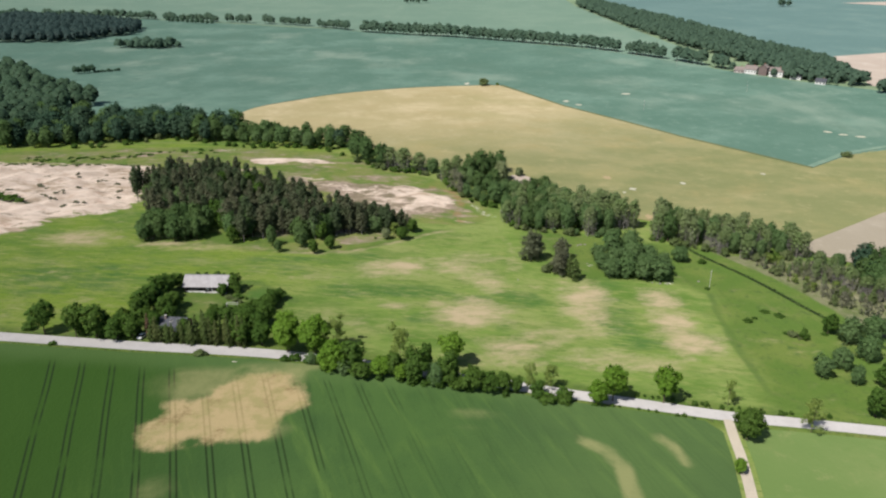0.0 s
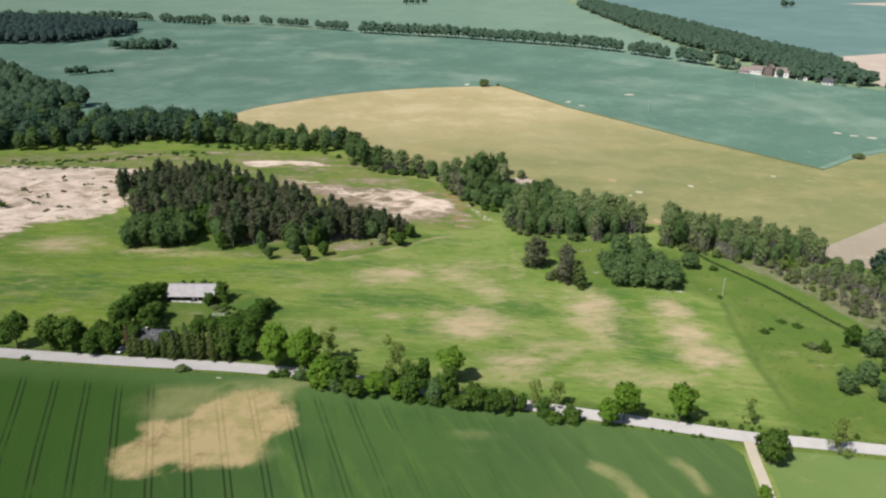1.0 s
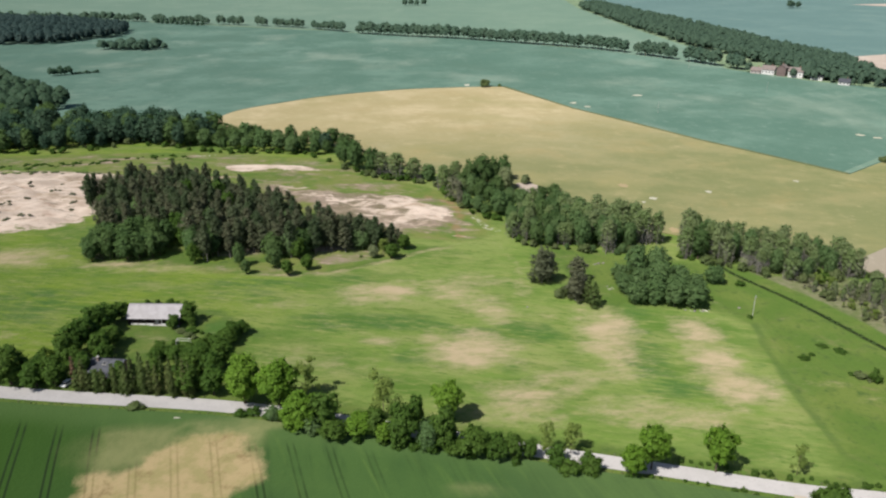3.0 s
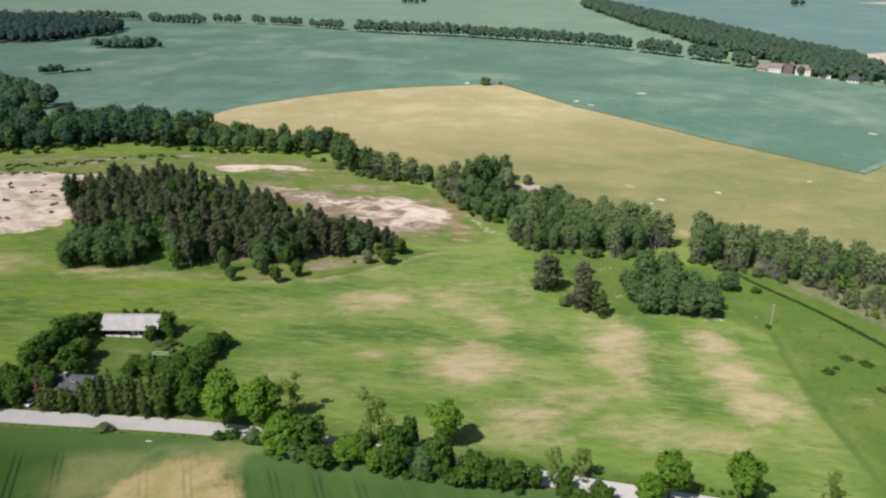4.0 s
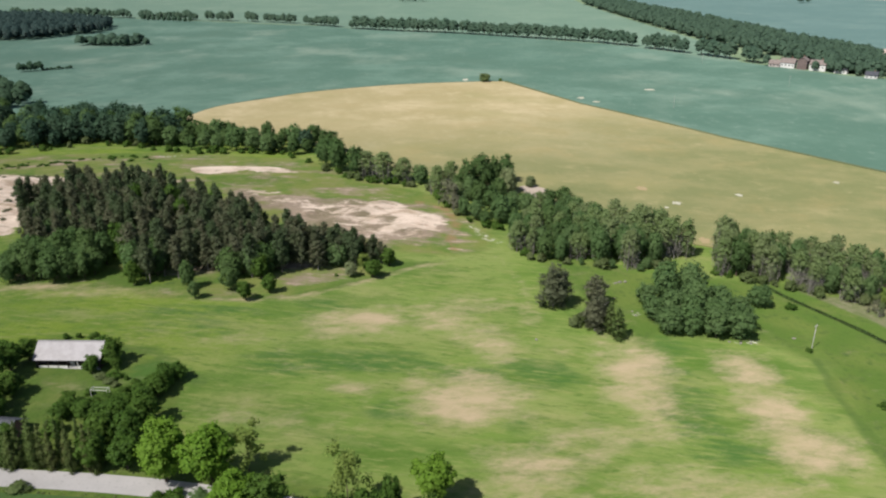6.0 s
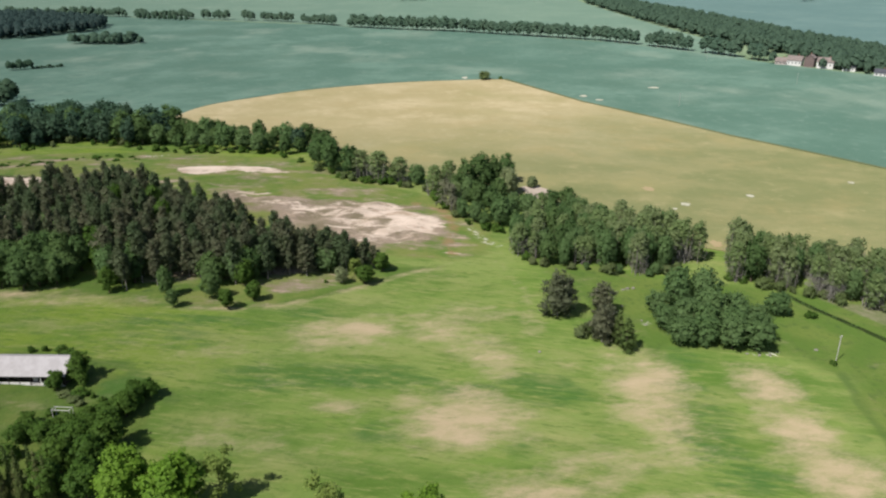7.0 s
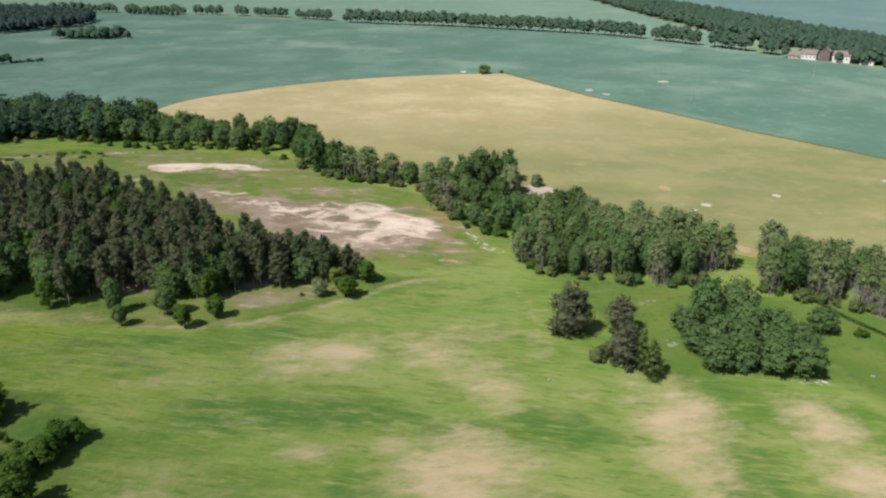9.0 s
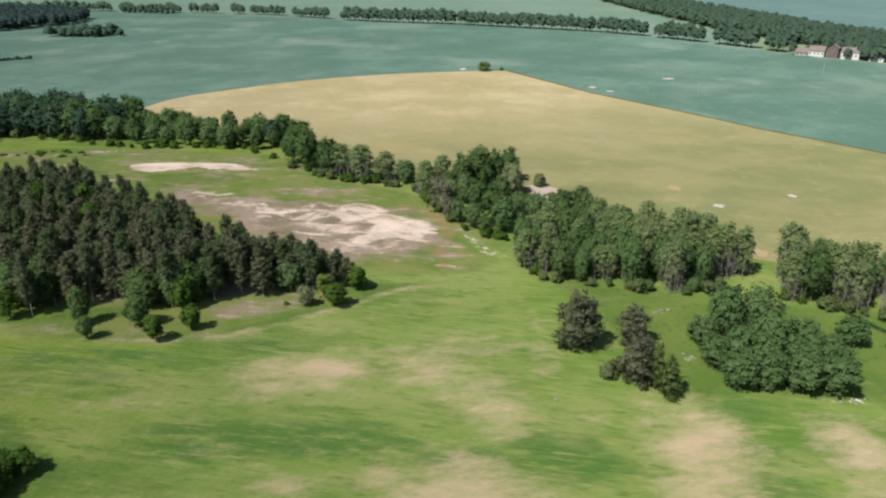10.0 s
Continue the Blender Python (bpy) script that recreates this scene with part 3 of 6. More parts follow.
def build_ground():
    xs, ys = grid_axis(-260, 260, 2.5, -3000, 3000), grid_axis(120, 470, 2.5, -500, 4600)
    X, Y = np.meshgrid(xs, ys)
    x, y = X.ravel(), Y.ravel()
    z = land(x, y) + mounds(x, y)
    w, h = len(xs), len(ys)
    i = (np.arange(h - 1)[:, None] * w + np.arange(w - 1)[None]).ravel()
    me = mesh_from("ground", np.stack([x, y, z], 1), np.stack([i, i + 1, i + w + 1, i + w], 1), M_GROUND, True)
    dry = np.zeros(len(x))
    for cx, cy, rx, ry, k in SPOTS_WEST + SPOTS_EAST:
        r = np.hypot((x - cx) / rx, (y - cy) / ry)
        dry = np.maximum(dry, k * np.clip(1.35 - 0.75 * r, 0, 1))
    green = np.zeros(len(x))
    for cx, cy, rx, ry, k in GREENER:
        green = np.maximum(green, k * np.clip(1.5 - np.hypot((x - cx) / rx, (y - cy) / ry), 0, 1))
    dry = np.maximum(dry, 0.62 * np.clip(1.3 - near_line(MARGIN, x, y) / 1.8, 0, 1))
    dry = np.maximum(dry, 0.5 * np.clip(1.3 - near_line([(23, 330), (29, 309), (32, 288), (34, 274)], x, y) / 1.8, 0, 1))
    soft = lambda poly, width: np.clip(0.5 + depth_in(smooth(poly, True, 4), x, y) / width, 0, 1)
    masks = {
        "dry": dry,
        "sand": np.maximum.reduce([soft(SAND_W, 12) * 1.25, soft(SAND_STRIP, 5) * 1.15, soft(SAND_E, 8) * 0.80, soft(SAND_M, 6) * 0.52, soft(SAND_N, 4) * 0.55, soft(DIRT, 30) * 0.38, 0.7 * np.clip(1.3 - np.hypot((x - 8) / 5, (y - 336) / 1.5), 0, 1)]),
        "dirt": np.maximum.reduce([soft(DIRT, 16), soft(SLOPE, 8) * 0.42, soft(SLOPE_SOIL, 8) * 0.56, soft(SAND_W, 26), soft(WOOD, 12) * 0.5, soft(WASTE, 20) * 0.42, soft([(140, 285), (143, 258), (150, 245), (172, 250), (190, 272), (165, 288)], 8) * 0.22]),
        "lush": np.maximum.reduce([soft(MEADOW, 20), soft(GREEN_STRIP, 8), soft(BANK, 10) * 0.8, soft(GARDEN, 3), np.clip(1.5 - near_line(ROAD_LINE, x, y) / 6.5, 0, 0.9), soft(WOOD, 14) * 0.7, soft(MARGIN + WOOD[11:0:-1], 4)]),
        "furrow": np.maximum(np.clip(1.6 - near_line([(106, 264), (102.8, 245), (101.6, 232), (101, 219), (100.7, 208), (99.6, 192)], x, y) / 1.6, 0, 1), 0.7 * np.clip(1.5 - near_line([(-104, 254), (-70, 254), (-54, 240)], x, y) / 3, 0, 1)),
        "green": green,
        "reed": soft(REEDS, 7),
        "rust": np.clip(1.2 - near_line(RUST, x, y) / 3.2, 0, 1),
        "chalk": np.maximum.reduce([np.clip(1.3 - near_line(c, x, y) / w, 0, 1) for c, w in CHALK]),
        "waste": np.maximum.reduce([soft(WASTE, 14), soft(SLOPE, 6), soft(LAWN, 8) * 0.5]) * (1 - soft(GREEN_STRIP, 8)),
        "rich": np.clip((-x - 10) / 90, 0, 1),
    }
    for name, values in masks.items():
        me.attributes.new(name, "FLOAT", "POINT").data.foreach_set("value", values.astype(np.float32))
    return tagged(new("ground", me), "sunlit rolling pasture with dry beige spots and bare sand", "ground", kind="structure")


def sheet(name, outline, material, lift, step, label, category, masks=None, skirt=True):
    """A crop or road surface laid over the land, cut into a grid and given a rim."""
    bm = bmesh.new()
    bm.faces.new([bm.verts.new((x, y, 0)) for x, y in outline])
    px, py = [p[0] for p in outline], [p[1] for p in outline]
    for axis, low, high in ((Vector((1, 0, 0)), min(px), max(px)), (Vector((0, 1, 0)), min(py), max(py))):
        for k in np.arange(math.ceil(low / step) * step, high, step):
            bmesh.ops.bisect_plane(bm, geom=bm.verts[:] + bm.edges[:] + bm.faces[:], plane_co=axis * k, plane_no=axis, dist=1e-4)
    if skirt:
        rim = [e for e in bm.edges if e.is_boundary]
        made = bmesh.ops.extrude_edge_only(bm, edges=rim)
        low_rim = {v for v in made["geom"] if isinstance(v, bmesh.types.BMVert)}
    else:
        low_rim = set()
    co = np.array([v.co[:2] for v in bm.verts])
    z = land(co[:, 0], co[:, 1])
    for v, h in zip(bm.verts, z):
        v.co.z = h - 0.3 if v in low_rim else h + lift
    bmesh.ops.triangulate(bm, faces=bm.faces[:])
    me = bpy.data.meshes.new(name)
    bm.to_mesh(me)
    bm.free()
    me.materials.append(material)
    for key, fn in (masks or {}).items():
        n = len(me.vertices)
        p = np.empty(n * 3)
        me.vertices.foreach_get("co", p)
        p = p.reshape(-1, 3)
        me.attributes.new(key, "FLOAT", "POINT").data.foreach_set("value", fn(p[:, 0], p[:, 1]).astype(np.float32))
    return tagged(new(name, me), label, category, kind="structure")


def offset(line, d):
    """A plan line moved d metres to its left."""
    out = []
    for i, (x, y) in enumerate(line):
        (x0, y0), (x1, y1) = line[max(i - 1, 0)], line[min(i + 1, len(line) - 1)]
        k = math.hypot(x1 - x0, y1 - y0)
        out.append((x - (y1 - y0) / k * d, y + (x1 - x0) / k * d))
    return out


def ribbon(line, left, right):
    return offset(line, left) + offset(line, -right)[::-1]


build_ground()
crop_edge = [p for p in offset(ROAD_LINE, -4.4) if p[0] < 77]
track_w = [p for p in offset(TRACK_LINE, -2.6) if p[1] < 171]
track_e = [p for p in offset(TRACK_LINE, 2.8) if p[1] < 171]
PARCHED = smooth([(-80.7, 163.8), (-77, 166.5), (-74, 169.4), (-75.3, 172.5), (-76.5, 174.3), (-66.7, 176.1), (-63.3, 183), (-61.1, 186.4), (-55.7, 190.6), (-47.9, 192.5), (-42.4, 183.3), (-38.7, 176.1), (-43.8, 171.3), (-45.6, 164), (-46.9, 160.3), (-50.8, 159), (-65.7, 158.1), (-65.6, 155.6), (-70.5, 154.7), (-77.3, 156)], True, 2)
# half-dried crop round the parched patch
HALF_DRY = [([(-80, 192), (-60.5, 195), (-61, 186.6), (-67, 176.7), (-77.1, 175)], 0.75), ([(-47.5, 171), (-39.1, 164.3), (-43.8, 159), (-49, 159)], 0.7), ([(-60.7, 196), (-41, 196), (-41.5, 186), (-48, 190), (-57, 189)], 1.0)]
THIN = [(9, 174, 9, 3.5, 0.5), (7, 168, 5, 3, 0.35), (-68, 184, 18, 10, 0.75), (-45, 196, 16, 3, 0.7), (-68, 140, 6, 6, 0.5)]


def thin_mask(x, y):
    out = np.zeros(len(x))
    out = np.maximum(out, np.clip(1.4 - near_line([(38, 163), (43, 160), (46, 153), (46, 143), (44, 132)], x, y) / 2.6, 0, 1))
    out = np.maximum(out, 0.8 * np.clip(1.4 - near_line([(59, 166), (61.5, 163), (63, 156)], x, y) / 2.2, 0, 1))
    for poly, k in HALF_DRY:
        out = np.maximum(out, k * np.clip(0.5 + depth_in(poly, x, y) / 6, 0, 1))
    for cx, cy, rx, ry, k in THIN:
        out = np.maximum(out, k * np.clip(1.4 - np.hypot((x - cx) / rx, (y - cy) / ry), 0, 1))
    return out


sheet("wheat_field", crop_edge + track_w + [(-20, -260), (-420, -260)], M_CROP, 0.35, 2.5, "dense green wheat field with wheel lines and a parched patch", "field", {"parched": lambda x, y: np.clip(0.5 + depth_in(PARCHED, x, y) / 6, -1.6, 1.0), "thin": thin_mask})
east_edge = [p for p in offset(ROAD_LINE, -5.0) if p[0] > 85]
sheet("crop_field", east_edge + [(420, -260), (60, -260)] + track_e[::-1], M_EAST, 0.3, 12.0, "pale green crop field beside the track", "field")
sheet("road", ribbon(ROAD_LINE, 2.5, 2.5), M_ROAD, 0.12, 12.0, "pale gravel country road between verges", "road")
sheet("farm_track", ribbon(TRACK_LINE, 1.4, 1.4), M_TRACK, 0.16, 12.0, "narrow sandy farm track leaving the road", "road")
YELLOW_TOP = [(-159, 540), (-150, 584), (-120, 620), (-91, 647), (-30, 678), (34, 692), (52, 693), (99, 601), (165, 510), (229, 444)]
sheet("barley_field", smooth(YELLOW_TOP[:6], False, 5) + YELLOW_TOP[6:] + [(266, 473), (300, 489), (480, 562), (640, 540), (430, 420), (300, 416), (228, 366), (172, 323), (138, 338), (106, 346), (54, 368), (30, 404), (-21, 432), (-60, 470), (-124, 496), (-150, 520)], M_YELLOW, 0.3, 15.0, "golden ripening barley field on a low rise", "field")
sheet("field_edge", ribbon([(54, 693), (99, 602.5), (165, 511.5), (229, 445)], 1.1, 0.9), M_EDGE, 0.55, 20.0, "dark overgrown strip between two crops", "field")
sheet("grass_track", ribbon([(230, 447), (266, 476), (300, 492), (480, 566)], 2.5, 1.5), M_FAR2, 0.5, 20.0, "pale grassy track between fields", "track")
sheet("bare_field", [(168, 322), (228, 366), (300, 414), (345, 385), (245, 300), (190, 298), (172, 310)], M_BARE, 0.42, 15.0, "bare pale soil patch at the field edge", "field")
FAR_ROW = [(-900, 1420), (-343, 1208), (-245, 1164), (-156, 1138), (-114, 1099), (11, 1051), (85, 1007), (184, 936), (237, 869), (292, 786), (340, 725), (420, 660), (700, 600)]
sheet("oat_field", [(-900, 640), (-300, 560), (-175, 520), (-160, 539)] + [(x, y + 1.5) for x, y in smooth(YELLOW_TOP[:6], False, 5)] + [(x + 1, y + 1.5) for x, y in YELLOW_TOP[6:]] + [(268, 474), (310, 490), (700, 590)] + FAR_ROW[::-1], M_FAR, 0.3, 40.0, "wide blue-green oat field on a far slope", "field")
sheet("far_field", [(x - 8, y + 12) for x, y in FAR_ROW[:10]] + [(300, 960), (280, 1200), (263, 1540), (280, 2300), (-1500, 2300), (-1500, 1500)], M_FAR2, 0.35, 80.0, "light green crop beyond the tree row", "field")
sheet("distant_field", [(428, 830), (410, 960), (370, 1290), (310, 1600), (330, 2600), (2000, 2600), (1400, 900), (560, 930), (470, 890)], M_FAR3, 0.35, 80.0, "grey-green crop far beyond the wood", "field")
sheet("stubble_field", [(403, 700), (414, 750), (424, 800), (456, 886), (560, 928), (900, 880), (800, 760), (500, 720)], M_STUBBLE, 0.4, 40.0, "pale beige bare field far off", "field")
sheet("far_stubble", [(850, 1660), (964, 1698), (1300, 1740), (1300, 1640), (915, 1607)], M_STUBBLE, 0.6, 80.0, "narrow pale field near the horizon", "field")


# ---- trees ----
def icosphere(level):
    bm = bmesh.new()
    bmesh.ops.create_icosphere(bm, subdivisions=level, radius=1.0)
    v = np.array([p.co[:] for p in bm.verts])
    bm.verts.index_update()
    f = np.array([[p.index for p in q.verts] for q in bm.faces])
    bm.free()
    return v, f


ICO = {1: icosphere(1), 2: icosphere(2)}


def tube(points, radii, sides=6):
    """A tapered limb along points."""
    verts, faces = [], []
    for k, (p, r) in enumerate(zip(points, radii)):
        d = Vector(points[min(k + 1, len(points) - 1)]) - Vector(points[max(k - 1, 0)])
        q = d.to_track_quat("Z", "Y")
        for s in range(sides):
            a = 2 * math.pi * s / sides
            verts.append(tuple(Vector(p) + q @ Vector((r * math.cos(a), r * math.sin(a), 0))))
    for k in range(len(points) - 1):
        for s in range(sides):
            t = (s + 1) % sides
            faces.append((k * sides + s, k * sides + t, (k + 1) * sides + t, (k + 1) * sides + s))
    faces.append(tuple(range((len(points) - 1) * sides, len(points) * sides)))
    return verts, faces


def joined(pieces):
    verts, faces, n = [], [], 0
    for v, f in pieces:
        verts.extend(v)
        faces.extend(tuple(int(i) + n for i in q) for q in f)
        n += len(v)
    return verts, faces


def crown_shape(rng, kind, height, width):
    """Clump centres and radii of a crown, by the habit of the kind of tree."""
    out, r0 = [], width / 2
    if kind in ("round", "spread", "full"):
        # a rounded body that swells into lobes, covered by small clumps of leaves
        low = {"round": 0.03, "spread": 0.20, "full": 0.0}[kind] * height
        n, swell, small = (60, 0.30, 0.200) if kind == "full" else (84, 0.36, 0.165)
        mid, half = (height + low) / 2, (height - low) / 2
        heads = rng.normal(size=(9, 3)) + (0, 0, 0.35)
        heads /= np.linalg.norm(heads, axis=1)[:, None]
        for k in range(n):
            el = math.asin(1 - 1.9 * (k + 0.5) / n)
            az = k * 2.399963 + rng.uniform(-0.6, 0.6)
            d = np.array([math.cos(el) * math.cos(az), math.cos(el) * math.sin(az), math.sin(el)])
            reach = 0.86 - swell + swell * float(np.exp(-((np.arccos(np.clip(heads @ d, -1, 1)) / 0.5) ** 2)).max()) + rng.uniform(-0.10, 0.08)
            flat = 1.0 if d[2] > -0.3 else 1.0 + 0.25 * (-0.3 - d[2])
            out.append(((d[0] * r0 * reach * flat, d[1] * r0 * reach * flat, mid + d[2] * half * reach), r0 * small * rng.uniform(0.5, 1.5)))
        for u, k in ((-0.45, 0.62), (0.0, 0.70), (0.40, 0.60)):
            out.append(((0, 0, mid + half * u), r0 * k * (1.30 if kind == "full" else 1.0) * (0.92 - swell * 0.5)))
    elif kind == "far":
        n = 13
        for k in range(n):
            el = math.asin(1 - 1.7 * (k + 0.5) / n)
            az, reach = k * 2.399963 + rng.uniform(-0.5, 0.5), rng.uniform(0.52, 0.72)
            out.append(((r0 * reach * math.cos(el) * math.cos(az), r0 * reach * math.cos(el) * math.sin(az), height * (0.5 + 0.5 * reach * math.sin(el))), r0 * rng.uniform(0.34, 0.50)))
        out.append(((0, 0, height * 0.5), r0 * 0.7))
    elif kind == "tall":
        n = 42
        for k in range(n):
            u = ((k + rng.uniform(0, 1)) / n) ** 0.86
            z = height * (0.12 + 0.84 * u)
            wide = r0 * (0.55 + 0.45 * math.sin(math.pi * u)) * (1.0 if u < 0.8 else 0.8)
            az, reach = k * 2.399963, wide * rng.uniform(0.3, 0.85)
            out.append(((reach * math.cos(az), reach * math.sin(az), z), r0 * rng.uniform(0.18, 0.36)))
    elif kind == "high":
        for k in range(34):
            u = (k + rng.uniform(0, 1)) / 34
            z = height * (0.50 + 0.46 * u)
            wide = r0 * (0.65 + 0.35 * math.sin(math.pi * u))
            az, reach = k * 2.399963, wide * rng.uniform(0.3, 0.9)
            out.append(((reach * math.cos(az), reach * math.sin(az), z), r0 * rng.uniform(0.18, 0.34)))
    elif kind == "sparse":
        for k in range(34):
            z = height * rng.uniform(0.22, 0.96)
            az, reach = rng.uniform(0, 6.28), r0 * rng.uniform(0.2, 0.95) * (1.2 - 0.55 * z / height)
            out.append(((reach * math.cos(az), reach * math.sin(az), z), r0 * rng.uniform(0.14, 0.28)))
    elif kind == "pine":
        # a rounded, layered crown on the upper part of the stem
        n, point = 40, rng.uniform(0.55, 0.95)
        for k in range(n):
            u = (k + rng.uniform(0, 1)) / n
            z = height * (0.22 + 0.75 * u)
            wide = r0 * (0.55 + 0.45 * math.sin(math.pi * min(1.0, 0.18 + 0.8 * u))) * (1.0 if u < 0.6 else 1.0 - point * ((u - 0.6) / 0.4) ** 1.6) * rng.uniform(0.65, 1.2)
            az, reach = k * 2.399963 + rng.uniform(-0.5, 0.5), wide * rng.uniform(0.40, 0.86)
            out.append(((reach * math.cos(az), reach * math.sin(az), z), r0 * rng.uniform(0.17, 0.33)))
        for k in range(5):
            out.append(((rng.uniform(-0.12, 0.12) * r0, rng.uniform(-0.12, 0.12) * r0, height * (0.42 + 0.10 * k)), r0 * (0.46 - 0.05 * k)))
    elif kind == "broad":
        n = 40
        for k in range(n):
            u = (k + rng.uniform(0, 1)) / n
            z = height * (0.06 + 0.88 * u)
            wide = r0 * (0.40 + 0.60 * math.sin(math.pi * min(1, u * 0.8 + 0.22))) * rng.uniform(0.65, 1.1)
            az, reach = k * 2.399963, wide * rng.uniform(0.35, 0.85)
            out.append(((reach * math.cos(az), reach * math.sin(az), z), wide * rng.uniform(0.22, 0.38)))
        for k in range(5):
            out.append(((0, 0, height * (0.25 + 0.12 * k)), r0 * 0.4))
    elif kind == "column":
        for k in range(26):
            u = (k + rng.uniform(0, 1)) / 26
            z = height * (0.04 + 0.9 * u)
            wide = r0 * (1.02 - u**2.2) ** 0.8
            az, reach = k * 2.399963, wide * rng.uniform(0.2, 0.6)
            out.append(((reach * math.cos(az), reach * math.sin(az), z), max(0.2 * r0, wide * rng.uniform(0.3, 0.5))))
    else:  # bush
        for k in range(16):
            az, reach = k * 2.399963, r0 * rng.uniform(0.1, 0.75)
            z = height * rng.uniform(0.2, 0.75) * (1.1 - 0.5 * reach / r0)
            out.append(((reach * math.cos(az), reach * math.sin(az), z), r0 * rng.uniform(0.28, 0.45)))
    return out


def leaf_cards(rng, clumps, count, size, wild=0.55):
    """Small irregular leaf sprays over the clumps' skins."""
    c = np.array([p for p, _ in clumps])
    r = np.array([q for _, q in clumps])
    pick = rng.choice(len(r), count, p=r**2 / (r**2).sum())
    d = rng.normal(size=(count, 3))
    d /= np.linalg.norm(d, axis=1)[:, None]
    at = c[pick] + d * (r[pick] * rng.uniform(0.62, 1.20, count))[:, None]
    at[:, 2] = np.maximum(at[:, 2], 0.15)
    n = d * 0.8 + rng.normal(size=(count, 3)) * wild + np.array([0, 0, 0.42])
    n /= np.linalg.norm(n, axis=1)[:, None]
    a = np.cross(n, rng.normal(size=(count, 3)))
    a /= np.linalg.norm(a, axis=1)[:, None]
    b = np.cross(n, a)
    s = size * rng.uniform(0.55, 1.25, count)[:, None]
    spray = np.stack([at + a * s, at + b * s * 0.85 - a * s * 0.4, at - b * s * 0.8 - a * s * 0.5], 1).reshape(-1, 3)
    return spray.tolist(), np.arange(count * 3).reshape(-1, 3).tolist()


def needle_tufts(rng, clumps, count, size):
    """Narrow tufts that point up and outwards from the clumps."""
    c, r = np.array([p for p, _ in clumps]), np.array([q for _, q in clumps])
    pick = rng.choice(len(r), count, p=r**2 / (r**2).sum())
    d = rng.normal(size=(count, 3))
    d /= np.linalg.norm(d, axis=1)[:, None]
    at = c[pick] + d * (r[pick] * rng.uniform(0.45, 1.15, count))[:, None]
    a = d * 0.7 + np.array([0, 0, 0.75]) + rng.normal(size=(count, 3)) * 0.35
    a /= np.linalg.norm(a, axis=1)[:, None]
    b = np.cross(a, rng.normal(size=(count, 3)))
    b /= np.linalg.norm(b, axis=1)[:, None]
    s = size * rng.uniform(0.6, 1.35, count)[:, None]
    tuft = np.stack([at + a * s * 1.7, at + b * s * 0.42 - a * s * 0.4, at - b * s * 0.42 - a * s * 0.4], 1).reshape(-1, 3)
    return tuft.tolist(), np.arange(count * 3).reshape(-1, 3).tolist()


def leafy(v, f, height, width, wrap=0.85):
    """Turn each leaf to face out of the crown and give its corners the crown's rounded normals."""
    v, f = np.asarray(v, float), np.asarray(f)
    n = v * (2 / width, 2 / width, 1.6 / height) - (0, 0, 0.62)
    n[:, 2] += 0.30
    n /= np.linalg.norm(n, axis=1)[:, None] + 1e-9
    a, b, c = v[f[:, 0]], v[f[:, 1]], v[f[:, 2]]
    face = np.cross(b - a, c - a)
    away = (face * n[f[:, 0]]).sum(1) < 0
    f = np.where(away[:, None], f[:, [0, 2, 1]], f)
    face = np.where(away[:, None], -face, face)
    face /= np.linalg.norm(face, axis=1)[:, None] + 1e-9
    own = np.zeros_like(v)
    for k in range(3):
        np.add.at(own, f[:, k], face)
    own /= np.linalg.norm(own, axis=1)[:, None] + 1e-9
    n = n * wrap + own * (1.4 - wrap)
    return f, n / (np.linalg.norm(n, axis=1)[:, None] + 1e-9)


def crown_mesh(seed, kind, height, width, material, cards, card_size, level=1):
    rng = np.random.default_rng(seed)
    clumps = crown_shape(rng, kind, height, width)
    pieces = []
    v0, f0 = ICO[level]
    for (x, y, z), r in clumps:
        bumpy = 1 + rng.uniform(-0.28, 0.28, (len(v0), 1))
        v = v0 * bumpy * r * (np.array([1, 1, 0.82]) if kind != "column" else np.array([0.8, 0.8, 1.5])) * {"sparse": 0.32, "pine": 0.60, "broad": 0.55, "column": 0.6, "tall": 0.66, "high": 0.60, "round": 0.72, "full": 0.64, "far": 0.9}.get(kind, 0.72)
        v = v + (x, y, max(z, r * 0.5))
        pieces.append((v.tolist(), f0.tolist()))
    if cards:
        pieces.append(needle_tufts(rng, clumps, cards, card_size) if kind in ("pine", "column", "broad") else leaf_cards(rng, clumps, cards, card_size, {"sparse": 0.6, "full": 0.9, "tall": 0.8, "high": 0.8}.get(kind, 0.55)))
    v, f = joined(pieces)
    f, n = leafy(v, f, height, width, {"full": 0.85, "tall": 0.8, "high": 0.8, "far": 0.85}.get(kind, 0.55))
    me = mesh_from("crown", v, f, material, True)
    me.normals_split_custom_set_from_vertices(n.tolist())
    return me


